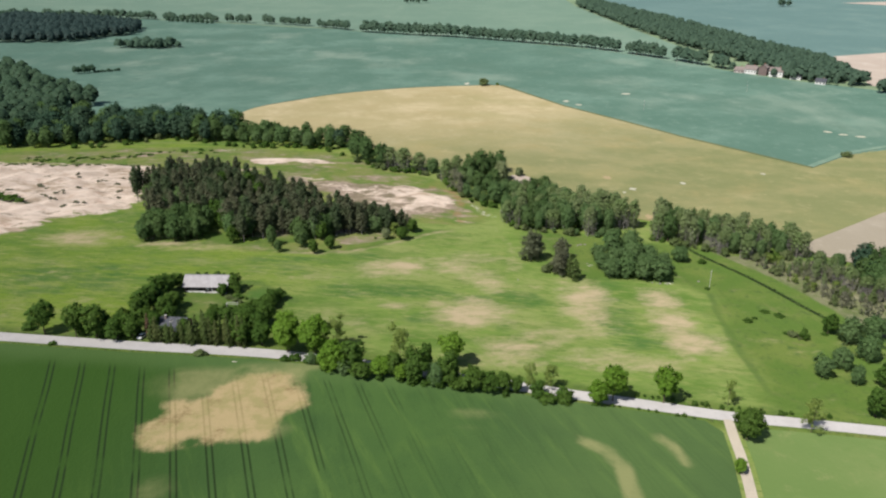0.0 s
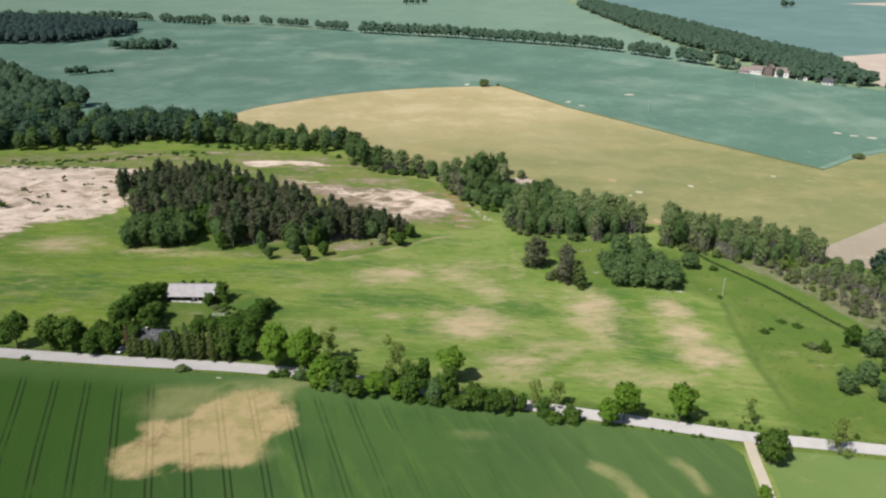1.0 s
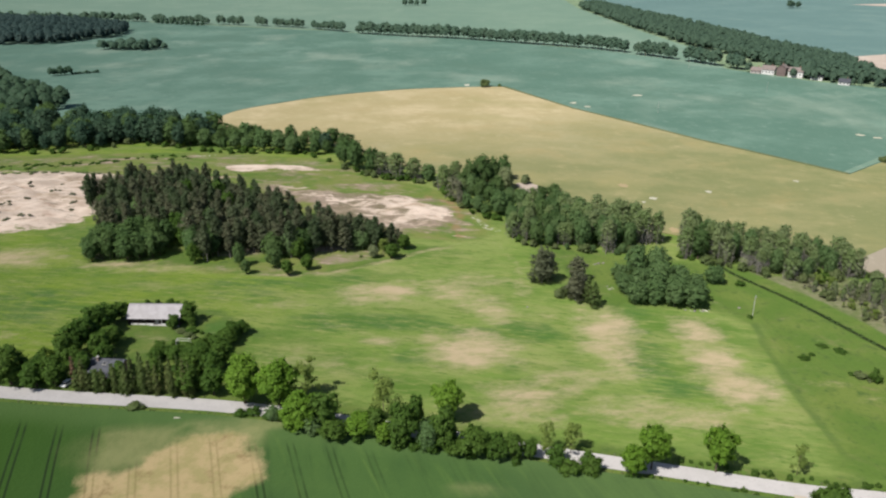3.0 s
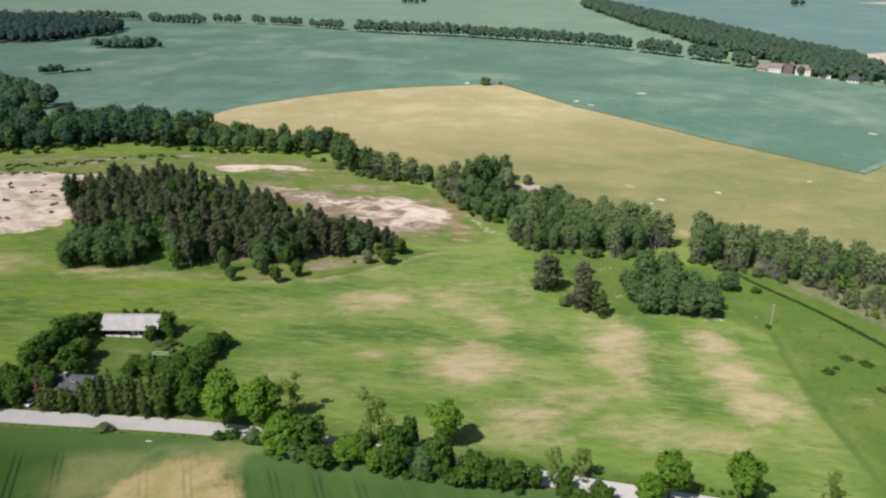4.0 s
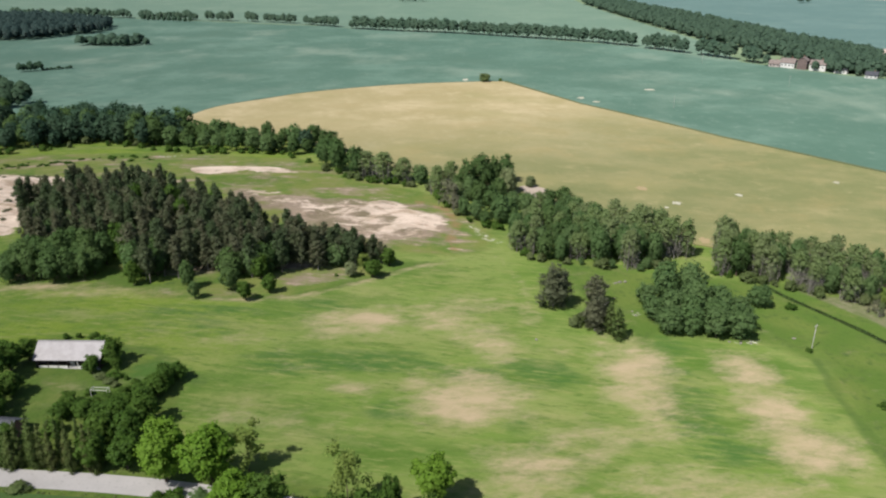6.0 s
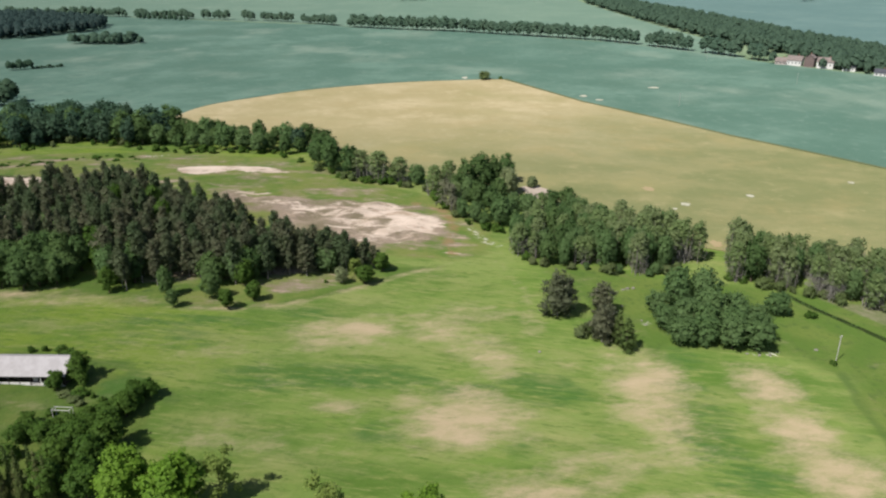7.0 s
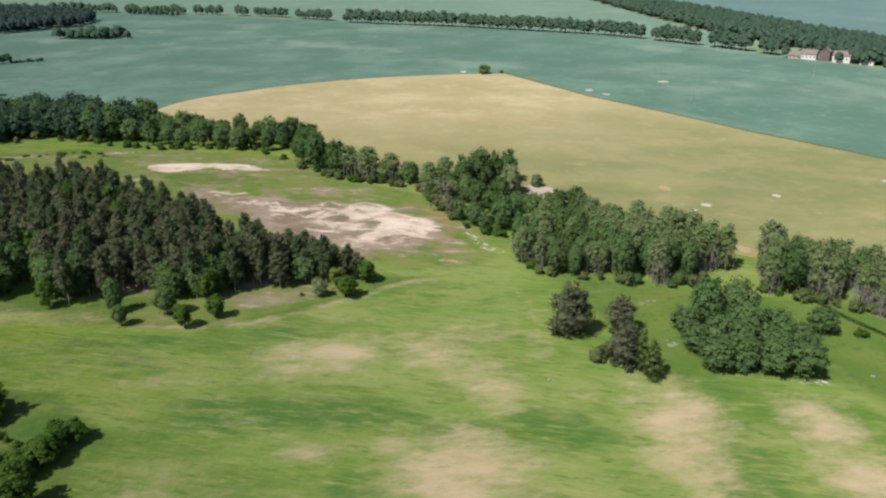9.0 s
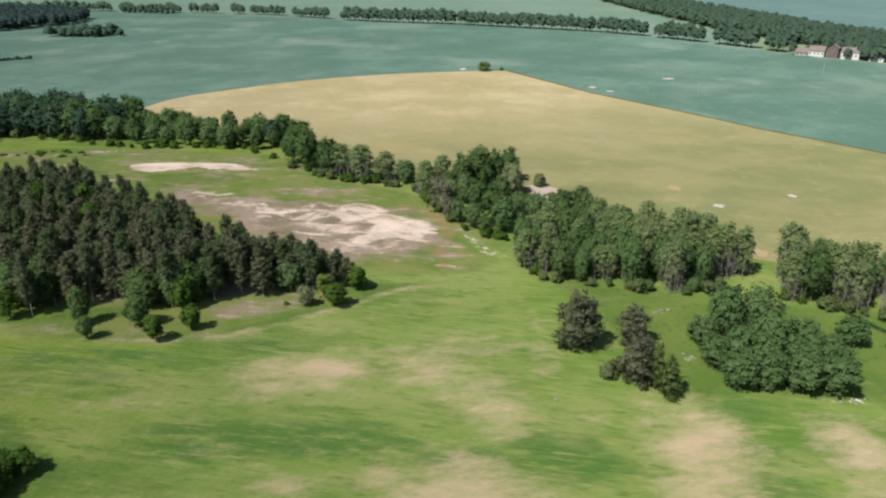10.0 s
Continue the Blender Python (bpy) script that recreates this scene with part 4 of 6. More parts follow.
def trunk_mesh(seed, height, width, material, limbs=5, thick=0.035, bare=0.8, stems=0):
    rng = np.random.default_rng(seed + 900)
    lean = rng.uniform(-0.03, 0.03, 2) * height
    pts = [(lean[0] * u * u, lean[1] * u * u, height * bare * u - 0.4 * (u == 0)) for u in (0, 0.05, 0.3, 0.6, 1.0)]
    r = height * thick
    pieces = [tube(pts, [r * 1.6, r, r * 0.8, r * 0.55, r * 0.15], 7)]
    for k in range(limbs):
        u = rng.uniform(0.25, 0.75)
        az = k * 2.4 + rng.uniform(-0.4, 0.4)
        p = np.array([lean[0] * u * u, lean[1] * u * u, height * bare * u])
        q = np.array([math.cos(az), math.sin(az), 0]) * width * rng.uniform(0.22, 0.4)
        pieces.append(tube([tuple(p), tuple(p + q * 0.5 + (0, 0, height * 0.07)), tuple(p + q + (0, 0, height * 0.18))], [r * 0.45, r * 0.3, r * 0.08], 5))
    for k in range(stems):
        az, far = rng.uniform(0, 6.28), width * rng.uniform(0.15, 0.42)
        foot = np.array([far * math.cos(az), far * math.sin(az), -0.3])
        top = foot * (1.15, 1.15, 0) + (0, 0, height * rng.uniform(0.6, 0.9))
        pieces.append(tube([tuple(foot), tuple((foot + top) / 2 + rng.uniform(-0.2, 0.2, 3)), tuple(top)], [r * 0.9, r * 0.65, r * 0.15], 5))
    return mesh_from("trunk", *joined(pieces), material)


def brushwood_mesh(seed, height, width, count):
    """Thin bare side branches on the lower half of a slender tree."""
    rng = np.random.default_rng(seed + 1700)
    az, out = rng.uniform(0, 2 * math.pi, count), width * 0.5 * rng.uniform(0.35, 1.0, count)
    at = np.stack([np.cos(az) * out, np.sin(az) * out, height * rng.uniform(0.10, 0.56, count)], 1)
    up = np.stack([np.cos(az) * 0.25, np.sin(az) * 0.25, np.ones(count)], 1) + rng.normal(size=(count, 3)) * 0.22
    side = np.cross(up, rng.normal(size=(count, 3)))
    side /= np.linalg.norm(side, axis=1)[:, None]
    s = rng.uniform(0.5, 1.3, count)[:, None]
    v = np.stack([at + up * s, at + side * 0.085 - up * s * 0.4, at - side * 0.085 - up * s * 0.4], 1).reshape(-1, 3)
    return mesh_from("brushwood", v, np.arange(count * 3).reshape(-1, 3), M_GREY_BARK)


# habit, leaf, model height and width, leaf sprays, spray size, bark, trunk thickness, variants
KINDS = {
    "maple": ("round", "bright", 12, 10, 4200, 0.31, M_BARK, 0.022, 5),
    "oak": ("round", "dark", 12, 10, 3000, 0.34, M_BARK, 0.024, 5),
    "alder": ("tall", "grey", 15, 8, 2000, 0.34, M_PALE_BARK, 0.008, 4),
    "willow": ("full", "willow", 11, 10, 2100, 0.33, M_BARK, 0.022, 4),
    "ash": ("sparse", "thin", 11, 7, 1900, 0.24, M_BARK, 0.010, 3),
    "pine": ("pine", "pine", 14, 6, 1900, 0.31, M_PALE_BARK, 0.012, 6),
    "elm": ("full", "deep", 12, 10, 2000, 0.35, M_BARK, 0.022, 4),
    "hornbeam": ("full", "valley", 12, 10, 1700, 0.37, M_BARK, 0.022, 4),
    "sallow": ("full", "pale", 11, 10, 2100, 0.33, M_PALE_BARK, 0.015, 2),
    "lime": ("spread", "bright", 12, 10, 3600, 0.30, M_BARK, 0.020, 4),
    "field_oak": ("spread", "dark", 12, 10, 2800, 0.32, M_BARK, 0.020, 3),
    "birch": ("high", "grey", 14, 8, 1500, 0.34, M_GREY_BARK, 0.0065, 3),
    "brush": ("sparse", "dead", 6, 5, 700, 0.22, M_PALE_BARK, 0.012, 3),
    "dead_thuja": ("column", "russet", 10, 3, 1100, 0.24, M_BARK, 0.02, 1),
    "old_pine": ("broad", "old", 15, 9, 3200, 0.32, M_PALE_BARK, 0.012, 4),
    "thuja": ("column", "thuja", 10, 4, 1500, 0.23, M_BARK, 0.02, 3),
    "bush": ("bush", "dark", 4, 5, 700, 0.27, M_BARK, 0.02, 3),
    "grey_bush": ("bush", "scrub", 4, 5, 700, 0.27, M_PALE_BARK, 0.02, 3),
}
NAMES = {"maple": "maple_tree", "oak": "broadleaf_tree", "alder": "alder_tree", "willow": "willow_tree", "ash": "ash_tree", "pine": "pine_tree", "old_pine": "pine_tree", "brush": "bush", "birch": "birch_tree", "elm": "broadleaf_tree", "hornbeam": "broadleaf_tree", "lime": "lime_tree", "sallow": "willow_tree", "field_oak": "broadleaf_tree", "dead_thuja": "dead_conifer", "thuja": "thuja_tree", "bush": "bush", "grey_bush": "bush"}
PROTO = {}
pick = random.Random(7)


def plant(kind, x, y, height, width, label, group="", sink=0.0):
    """One tree: a tapered trunk with limbs, and a leafy crown."""
    habit, leaf, h0, w0, cards, size, bark, thick, variants = KINDS[kind]
    k = (kind, pick.randrange(variants))
    s = Vector((width / w0, width / w0, height / h0))
    m = pose(x, y, z_at(x, y) - sink, 0, 0, pick.uniform(0, 360))
    if k not in PROTO:
        seed = 10 * list(KINDS).index(kind) + k[1]
        ob = thing(NAMES[kind], m, label, "bush" if "bush" in kind or (kind == "brush" and height < 8) else "tree", group)
        part_mesh("trunk", trunk_mesh(seed, h0, w0, bark, 5 if habit != "pine" else 2, thick, 0.85 if habit in ("pine", "broad", "tall", "sparse", "high") else 0.7, {"tall": 11, "high": 20}.get(habit, 0)), ob)
        part_mesh("crown", crown_mesh(seed, habit, h0, w0, LEAF[leaf], cards, size), ob)
        if habit in ("tall", "high"):
            tagged(part_mesh("brushwood", brushwood_mesh(seed, h0, w0, 420 if habit == "high" else 200), ob), "bare grey lower branches", kind="stuff")
        ob.matrix_basis = m @ Matrix.Diagonal((*s, 1))
        PROTO[k] = ob
        return ob
    base = PROTO[k]
    q = Vector([a / b for a, b in zip(s, base.scale)])
    ob = copy_thing(base, m @ Matrix.Diagonal((*q, 1)))
    return tagged(ob, label, group=group or "trees")


def scatter(poly, spacing, seed):
    rng = np.random.default_rng(seed)
    px, py = [p[0] for p in poly], [p[1] for p in poly]
    xs, ys = np.arange(min(px), max(px), spacing), np.arange(min(py), max(py), spacing)
    X, Y = np.meshgrid(xs, ys)
    X = X + (np.arange(len(ys)) % 2)[:, None] * spacing * 0.5
    x, y = X.ravel() + rng.uniform(-0.36, 0.36, X.size) * spacing, Y.ravel() + rng.uniform(-0.36, 0.36, X.size) * spacing
    keep = inside(poly, x, y)
    return list(zip(x[keep], y[keep]))


# roadside row: kind, x, y, height, width
ROADSIDE = [
    ("maple", -49.0, 204.5, 14.3, 12.2), ("maple", -40.2, 204.2, 14.6, 12.0), ("ash", -34, 208, 11.8, 8.0), ("maple", -33, 195, 10.8, 10.0),
    ("oak", -27, 194, 12.0, 9.5), ("maple", -18, 192, 7.2, 8.5), ("oak", -14, 192, 9.4, 6.5), ("ash", -13, 197, 15.7, 9.0),
    ("oak", -8, 189, 12.4, 9.5), ("oak", -5, 196, 10.3, 5.2), ("willow", -2, 188, 8.7, 7.1), ("oak", 2, 188, 12.5, 8.5),
    ("lime", 3, 199, 12.6, 9.6), ("oak", 9, 186, 8.8, 9.2), ("oak", 14, 186, 7.3, 7.5),
]
ROADSIDE_EAST = [
    ("oak", 18, 186, 7.9, 6.0), ("oak", 22, 186, 5.8, 4.7), ("ash", 26, 188, 10.1, 5.0), ("bush", 28, 185, 5.8, 6.0), ("ash", 32, 189, 9.2, 5.8),
    ("bush", 35, 184, 4.8, 4.7), ("bush", 36, 182, 5.4, 4.9), ("maple", 45, 181, 9.1, 7.9), ("lime", 50, 184, 12.3, 8.6), ("lime", 65, 184, 12.8, 8.8),
    ("ash", 84, 184, 8.5, 4.0), ("oak", 83, 167, 11.7, 9.3), ("ash", 103, 172, 11.1, 6.9), ("maple", 76, 153, 4.6, 4.0),
]
WORDS = {
    "lime": "bright open-crowned tree on a bare trunk beside the road",
    "maple": "bright green round-crowned tree beside the gravel road", "oak": "dark green leafy tree beside the gravel road", "ash": "thin sparse-leaved tree beside the gravel road",
    "willow": "grey-green willow beside the gravel road", "bush": "low dark green bush on the road verge",
}
for kind, x, y, h, w in ROADSIDE + ROADSIDE_EAST:
    plant(kind, x, y, h, w, WORDS[kind], "trees along the road")
for kind, x, y, h, w in [("field_oak", -129.5, 212, 12.2, 10.5), ("field_oak", -118.5, 210.5, 12.0, 9), ("oak", -112, 210.5, 13.0, 11), ("oak", -105, 210, 8.8, 9), ("oak", -100, 210, 9.8, 7.5), ("bush", -136, 215, 3, 5), ("bush", -118, 213, 4, 6), ("bush", -109, 213, 4, 6)]:
    plant(kind, x, y, h, w, {"field_oak": "dark open-crowned tree beside the gravel road", "oak": "dark green leafy tree at the garden's edge", "bush": "low dark bush at the road's edge"}[kind], "trees along the road")
# garden of the farmstead
for x, y, h, w in [(-102, 220, 10.5, 8), (-102, 226, 11.1, 8), (-101, 231, 10.8, 8.4), (-101, 237, 10.4, 8.6), (-100, 243, 9.0, 8.3), (-98, 248, 6.6, 6.5), (-95, 226, 8.6, 7.5), (-94, 232, 7.0, 7), (-98, 217, 8.4, 7), (-106, 216, 8, 7), (-95, 215.5, 7.4, 5.5), (-92, 222.5, 6.4, 6), (-84.5, 213.8, 6.0, 4.6)]:
    plant("oak", x, y, h, w, "dark dense garden tree beside the farmhouse", "garden trees")
for x, y, h, w in [
    (-77.0, 247.2, 7.6, 7.0), (-80.2, 242.7, 5.3, 4.7), (-58.9, 241.0, 5.0, 5.4), (-62.2, 240.8, 4.4, 5.0), (-60.4, 237.4, 5.8, 5.8), (-63.4, 236.7, 4.1, 5.0),
    (-61.2, 233.6, 5.8, 6.0), (-64.8, 233.0, 4.2, 5.2), (-63.0, 229.8, 5.2, 5.6), (-60.0, 222.0, 9.0, 8.2), (-65.6, 222.4, 7.2, 7.0), (-66.4, 229.4, 3.6, 4.4),
    (-61, 216, 8.6, 7.6), (-66, 215, 8.2, 7.5), (-58, 208, 9.0, 8.0), (-64, 208, 9.8, 7.4),
]:
    plant("oak", x, y, h, w, "dense green tree in the farm garden", "garden trees")
for k in range(21):
    x = -93.5 + k * 1.5
    plant("thuja", x + pick.uniform(-0.4, 0.4), 208.9 - 0.07 * (x + 93) + pick.uniform(-1.2, 1.2), pick.uniform(8.5, 13.0) if k > 9 else pick.uniform(6.0, 9.8), pick.uniform(2.4, 3.9), "brownish-green columnar thuja in a tall hedge", "thuja hedge")
# pines and willows at the pasture's east side
for kind, x, y, h, w in [("old_pine", 37.5, 289.5, 15.0, 12.5), ("old_pine", 40, 292, 11, 9), ("old_pine", 51.0, 293, 10.5, 10), ("old_pine", 47.5, 275.5, 11.5, 10), ("old_pine", 49.5, 278, 10, 8), ("thuja", 53, 271.5, 9.5, 6.4), ("thuja", 51.5, 274.5, 10.5, 5), ("grey_bush", 42, 277.5, 4.0, 4.6), ("grey_bush", 44.5, 280, 4, 4)]:
    plant(kind, x, y, h, w, "dark brownish pine standing on the pasture" if "pine" in kind else "dense dark conifer standing on the pasture" if kind == "thuja" else "grey-green bush under the pines", "lone pines")
for x, y, h, w in [(67, 294, 7.9, 7.5), (74, 299, 13.5, 11), (82, 300, 13.5, 11), (68.5, 275.5, 8.6, 9), (80, 289, 12.5, 11.5), (87, 288, 11, 10.5), (75.5, 277, 8.4, 9.5), (82, 275, 9.4, 9.5), (88.5, 275, 9.6, 10.4), (93, 287, 8, 9), (103, 297, 7.4, 9), (66.5, 284, 8.0, 8), (72.5, 285, 10.5, 10.5), (91.5, 280.5, 8.5, 9), (84, 281, 9.6, 10), (77, 282.5, 9.8, 9.5)]:
    plant("willow", x, y, h, w, "bushy grey-green willow in a dense clump", "willow clump")
# small trees in front of the pine wood
for kind, x, y, h, w in [("elm", -68.6, 284.8, 6.0, 4.2), ("elm", -72.6, 291.5, 9.5, 5.6), ("oak", -53.8, 284.8, 7.0, 5), ("elm", -59.9, 291.4, 8.2, 7.0), ("oak", -48, 290.4, 6.5, 5.6), ("oak", -18.4, 305.4, 6.8, 7), ("ash", -22, 311, 6.4, 5.5), ("oak", -13.7, 316, 7.0, 6.5)]:
    plant(kind, x, y, h, w, "small green tree on the slope before the pine wood", "trees before the wood")
# the pine wood
for x, y in scatter(WOOD, 4.5, 3):
    front = y < 312 and x < -98
    kind = "elm" if front or pick.random() < 0.08 else "willow" if pick.random() < 0.07 else "pine"
    h = pick.uniform(11.5, 16.5) if kind == "pine" else pick.uniform(8, 12.5)
    h *= 0.88 if x > -40 else 1.10 if x < -95 else 1.0
    plant(kind, x, y, h, pick.uniform(4.8, 7.5) if kind == "pine" else pick.uniform(6.5, 9.5), "dark brownish pine in a dense small wood" if kind == "pine" else "dark green broadleaf tree in the small wood", "trees of the pine wood")
# middle of the tree band
for kind, x, y, h, w in [
    ("elm", 20.9, 403, 18.4, 13), ("elm", 14.4, 399, 16.5, 9), ("elm", 27, 406, 16, 9), ("elm", 32.6, 416, 13.8, 9.5), ("sallow", 32.9, 402, 12.4, 10.5), ("willow", 15.4, 392, 11.7, 8), ("willow", 26.9, 366.8, 12.9, 9.2),
    ("brush", 8.4, 377.3, 13.0, 9), ("brush", 5.5, 383.4, 12.0, 8), ("alder", 10.5, 381, 12, 7), ("sallow", 43.6, 410.9, 5.6, 6), ("elm", 55.5, 389, 9.0, 9.0), ("elm", 49.6, 389.8, 7.4, 7.4), ("willow", 38.7, 378.4, 10, 10), ("willow", 17.5, 369.5, 9, 7.4),
    ("willow", 12.6, 374, 8.6, 6.4), ("elm", 24.3, 382.5, 11, 8), ("elm", 19, 386, 11.5, 8), ("willow", 33.3, 383.3, 8.4, 8), ("elm", 21, 364.5, 7.2, 6), ("elm", 28, 391, 11.5, 9), ("willow", 31, 374, 9, 8), ("bush", 38, 393, 4.5, 6),
    ("alder", 1.8, 398.2, 12.8, 8.5), ("alder", 7.4, 401.9, 14.0, 8), ("elm", 10, 394, 11, 8), ("willow", -6, 411, 9, 9), ("alder", -23, 412, 13.4, 12), ("alder", -32, 417, 12, 12), ("elm", -45, 423, 17, 12), ("elm", -36, 417, 15, 10.5), ("elm", -52, 431, 14, 10), ("alder", -14, 412, 11, 10), ("bush", 3, 391, 5, 7),
]:
    plant(kind, x, y, h, w, {"elm": "full dark green tree in the field-side tree band", "willow": "grey-green rounded tree in the tree band", "sallow": "pale grey-green willow beside a bare sandy spot", "brush": "bare grey-brown half-dead tree in the band", "alder": "greyish alder in the tree band"}.get(kind, "small bush at the tree band's edge"), "tree band")
BAND_W = [(-273, 445), (-237, 452), (-203, 461), (-184, 478), (-160, 473), (-133, 459), (-104, 457), (-70, 450), (-56, 436), (-46, 440), (-60, 468), (-110, 486), (-150, 498), (-190, 510), (-240, 520), (-290, 530), (-300, 480)]
for x, y in scatter(BAND_W, 8.5, 5):
    h = pick.uniform(9.5, 19.5) if x < -140 else pick.uniform(7.6, 13.8)
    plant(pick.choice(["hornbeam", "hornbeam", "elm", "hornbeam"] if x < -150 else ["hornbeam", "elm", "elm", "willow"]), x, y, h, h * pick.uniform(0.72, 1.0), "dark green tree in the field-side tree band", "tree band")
BAND_E = [(30, 354), (31, 336), (41, 328), (55, 325), (70, 324), (84, 331), (95, 335), (88, 350), (62, 362), (54, 372), (40, 374)]
for x, y in scatter(BAND_E, 5.6, 6):
    kind = pick.choice(["alder", "alder", "birch", "willow"]) if x > 62 else pick.choice(["alder", "alder", "willow", "willow"]) if x > 50 else pick.choice(["willow", "willow", "alder", "elm"])
    h = pick.uniform(11.5, 16) if x > 56 else pick.uniform(9.5, 13)
    plant(kind, x, y, h, h * pick.uniform(0.48, 0.68), "greyish slender tree in the tree band" if kind in ("alder", "birch") else "green leafy tree in the tree band", "tree band")
BAND_FAR_E = [(97, 318), (104, 318), (110, 322), (117, 313), (124, 307), (133, 303), (143, 302), (155, 304), (163, 305), (164, 318), (158, 328), (138, 338), (108, 343), (103, 334)]
for x, y in scatter(BAND_FAR_E, 6.4, 8):
    kind = pick.choice(["birch", "birch", "birch", "alder", "willow"]) if x > 116 else pick.choice(["alder", "alder", "willow", "elm"])
    h = pick.uniform(12.5, 17.5) if x < 116 else pick.uniform(9.5, 13)
    plant(kind, x, y, h, h * pick.uniform(0.5, 0.66), "slender grey-stemmed birch beside the ditch" if kind == "birch" else "greyish slender tree beside the ditch" if kind == "alder" else "green leafy tree beside the ditch", "tree band")
THICKET = [(134, 296), (142, 280), (150, 262), (157, 246), (178, 250), (190, 272), (172, 292), (148, 299)]
for x, y in scatter(THICKET, 3.9, 9):
    h = pick.uniform(1.8, 6.2)
    kind = pick.choice(["brush", "brush", "alder", "ash", "grey_bush"])
    plant(kind, x, y, h, h * (pick.uniform(0.35, 0.5) if kind == "alder" else pick.uniform(0.6, 0.95)), "thin grey leafless scrub beside the ditch" if kind == "brush" else "thin grey-green scrub beside the ditch", "scrub")
for kind, x, y, h, w in [("birch", 166, 274, 10, 6), ("birch", 169, 268, 9, 5.5), ("birch", 174, 265, 9.5, 6), ("birch", 163, 279, 8.5, 5), ("willow", 166, 299, 5.5, 7), ("willow", 172, 296, 5.5, 7), ("grey_bush", 178, 292, 5, 6), ("willow", 183, 296, 6.5, 8), ("willow", 176, 302, 5.0, 7), ("willow", 190, 300, 6.0, 8), ("grey_bush", 169, 306, 4.5, 6), ("willow", 198, 301, 6.5, 8), ("alder", 157, 284, 8.5, 5), ("alder", 152, 290, 7.5, 5), ("alder", 161, 291, 9.5, 6), ("alder", 164, 285, 10.5, 6)]:
    plant(kind, x, y, h, w, {"elm": "large dark green tree in the wet scrub", "birch": "grey-stemmed birch in the wet scrub", "alder": "greyish young alder in the wet scrub", "willow": "low green willow at the field's edge"}.get(kind, "low grey bush at the field's edge"), "tree band")
for x, y in scatter([(167, 281), (176, 268), (200, 258), (220, 275), (205, 296), (178, 294)], 6.8, 61):
    h = pick.uniform(11, 15)
    plant(pick.choice(["elm", "elm", "hornbeam", "willow"]), x, y, h, h * pick.uniform(0.72, 0.95), "large dark green tree in a grove by the wet scrub", "tree band")
plant("dead_thuja", -95, 210.5, 9.2, 2.6, "dead reddish-brown conifer at the farm entrance", "garden trees")
for kind, x, y, h, w in [("oak", 138, 234, 8.4, 6.5), ("grey_bush", 124, 231, 2.2, 4.6), ("bush", 127, 229, 4.8, 4.2), ("willow", 121, 203, 8.5, 7.5), ("willow", 130, 209, 8.5, 8), ("willow", 130, 199, 7.2, 5.5), ("oak", 126, 181, 11, 8.5), ("willow", 142, 215, 10.5, 9.4), ("oak", 138, 197, 9.1, 7.8), ("willow", 142, 227, 10.5, 9.9), ("willow", 153, 232, 9.0, 10.1), ("bush", 112, 241, 1.6, 4)]:
    plant(kind, x, y, h, w, "green tree on the wet meadow" if "bush" not in kind else "low bush on the wet meadow", "trees on the meadow")


def far_wood(name, points, label, low, high, seed, squash=0.8, leaf="far"):
    """A distant wood as one mesh of many crowns, in haze-tinted leaf colours."""
    rng = np.random.default_rng(seed)
    pieces, normals, models = [], [], []
    for k in range(4):
        clumps = crown_shape(rng, "far", 12, 10)
        body = [(ICO[1][0] * (1 + rng.uniform(-0.18, 0.18, (12, 1))) * r * 0.84 + p, ICO[1][1]) for p, r in clumps]
        body.append(leaf_cards(rng, clumps, 240, 0.48))
        v, f = joined([(np.asarray(p).tolist(), np.asarray(q).tolist()) for p, q in body])
        models.append((np.array(v), *leafy(v, f, 12, 10)))
    for x, y in points:
        v, f, n = models[rng.integers(4)]
        h = rng.uniform(low, high)
        a = rng.uniform(0, 6.28)
        s = np.array([h / 12 * squash, h / 12 * squash, h / 12])
        q = v * s
        spin = np.array([[math.cos(a), math.sin(a), 0], [-math.sin(a), math.cos(a), 0], [0, 0, 1]])
        pieces.append(((q @ spin + (x, y, z_at(x, y))).tolist(), f))
        normals.append(n @ spin)
    me = mesh_from(name, *joined(pieces), LEAF[leaf], True)
    me.normals_split_custom_set_from_vertices(np.concatenate(normals).tolist())
    return tagged(new(name, me), label, "woodland", kind="stuff")


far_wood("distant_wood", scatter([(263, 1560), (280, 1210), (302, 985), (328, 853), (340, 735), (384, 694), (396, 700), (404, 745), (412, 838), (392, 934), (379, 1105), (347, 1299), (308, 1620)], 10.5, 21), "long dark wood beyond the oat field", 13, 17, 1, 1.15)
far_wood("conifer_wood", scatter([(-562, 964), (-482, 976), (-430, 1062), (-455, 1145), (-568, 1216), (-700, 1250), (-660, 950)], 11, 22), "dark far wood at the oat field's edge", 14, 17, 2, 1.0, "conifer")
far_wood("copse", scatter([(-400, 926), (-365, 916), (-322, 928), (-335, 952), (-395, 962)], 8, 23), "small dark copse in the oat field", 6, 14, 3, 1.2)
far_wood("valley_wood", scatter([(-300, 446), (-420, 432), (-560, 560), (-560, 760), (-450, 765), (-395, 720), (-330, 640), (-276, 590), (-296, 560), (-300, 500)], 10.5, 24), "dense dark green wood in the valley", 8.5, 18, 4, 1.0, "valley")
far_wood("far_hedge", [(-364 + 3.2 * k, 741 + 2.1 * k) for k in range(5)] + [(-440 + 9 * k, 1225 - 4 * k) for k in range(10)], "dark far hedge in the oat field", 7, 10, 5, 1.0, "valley")
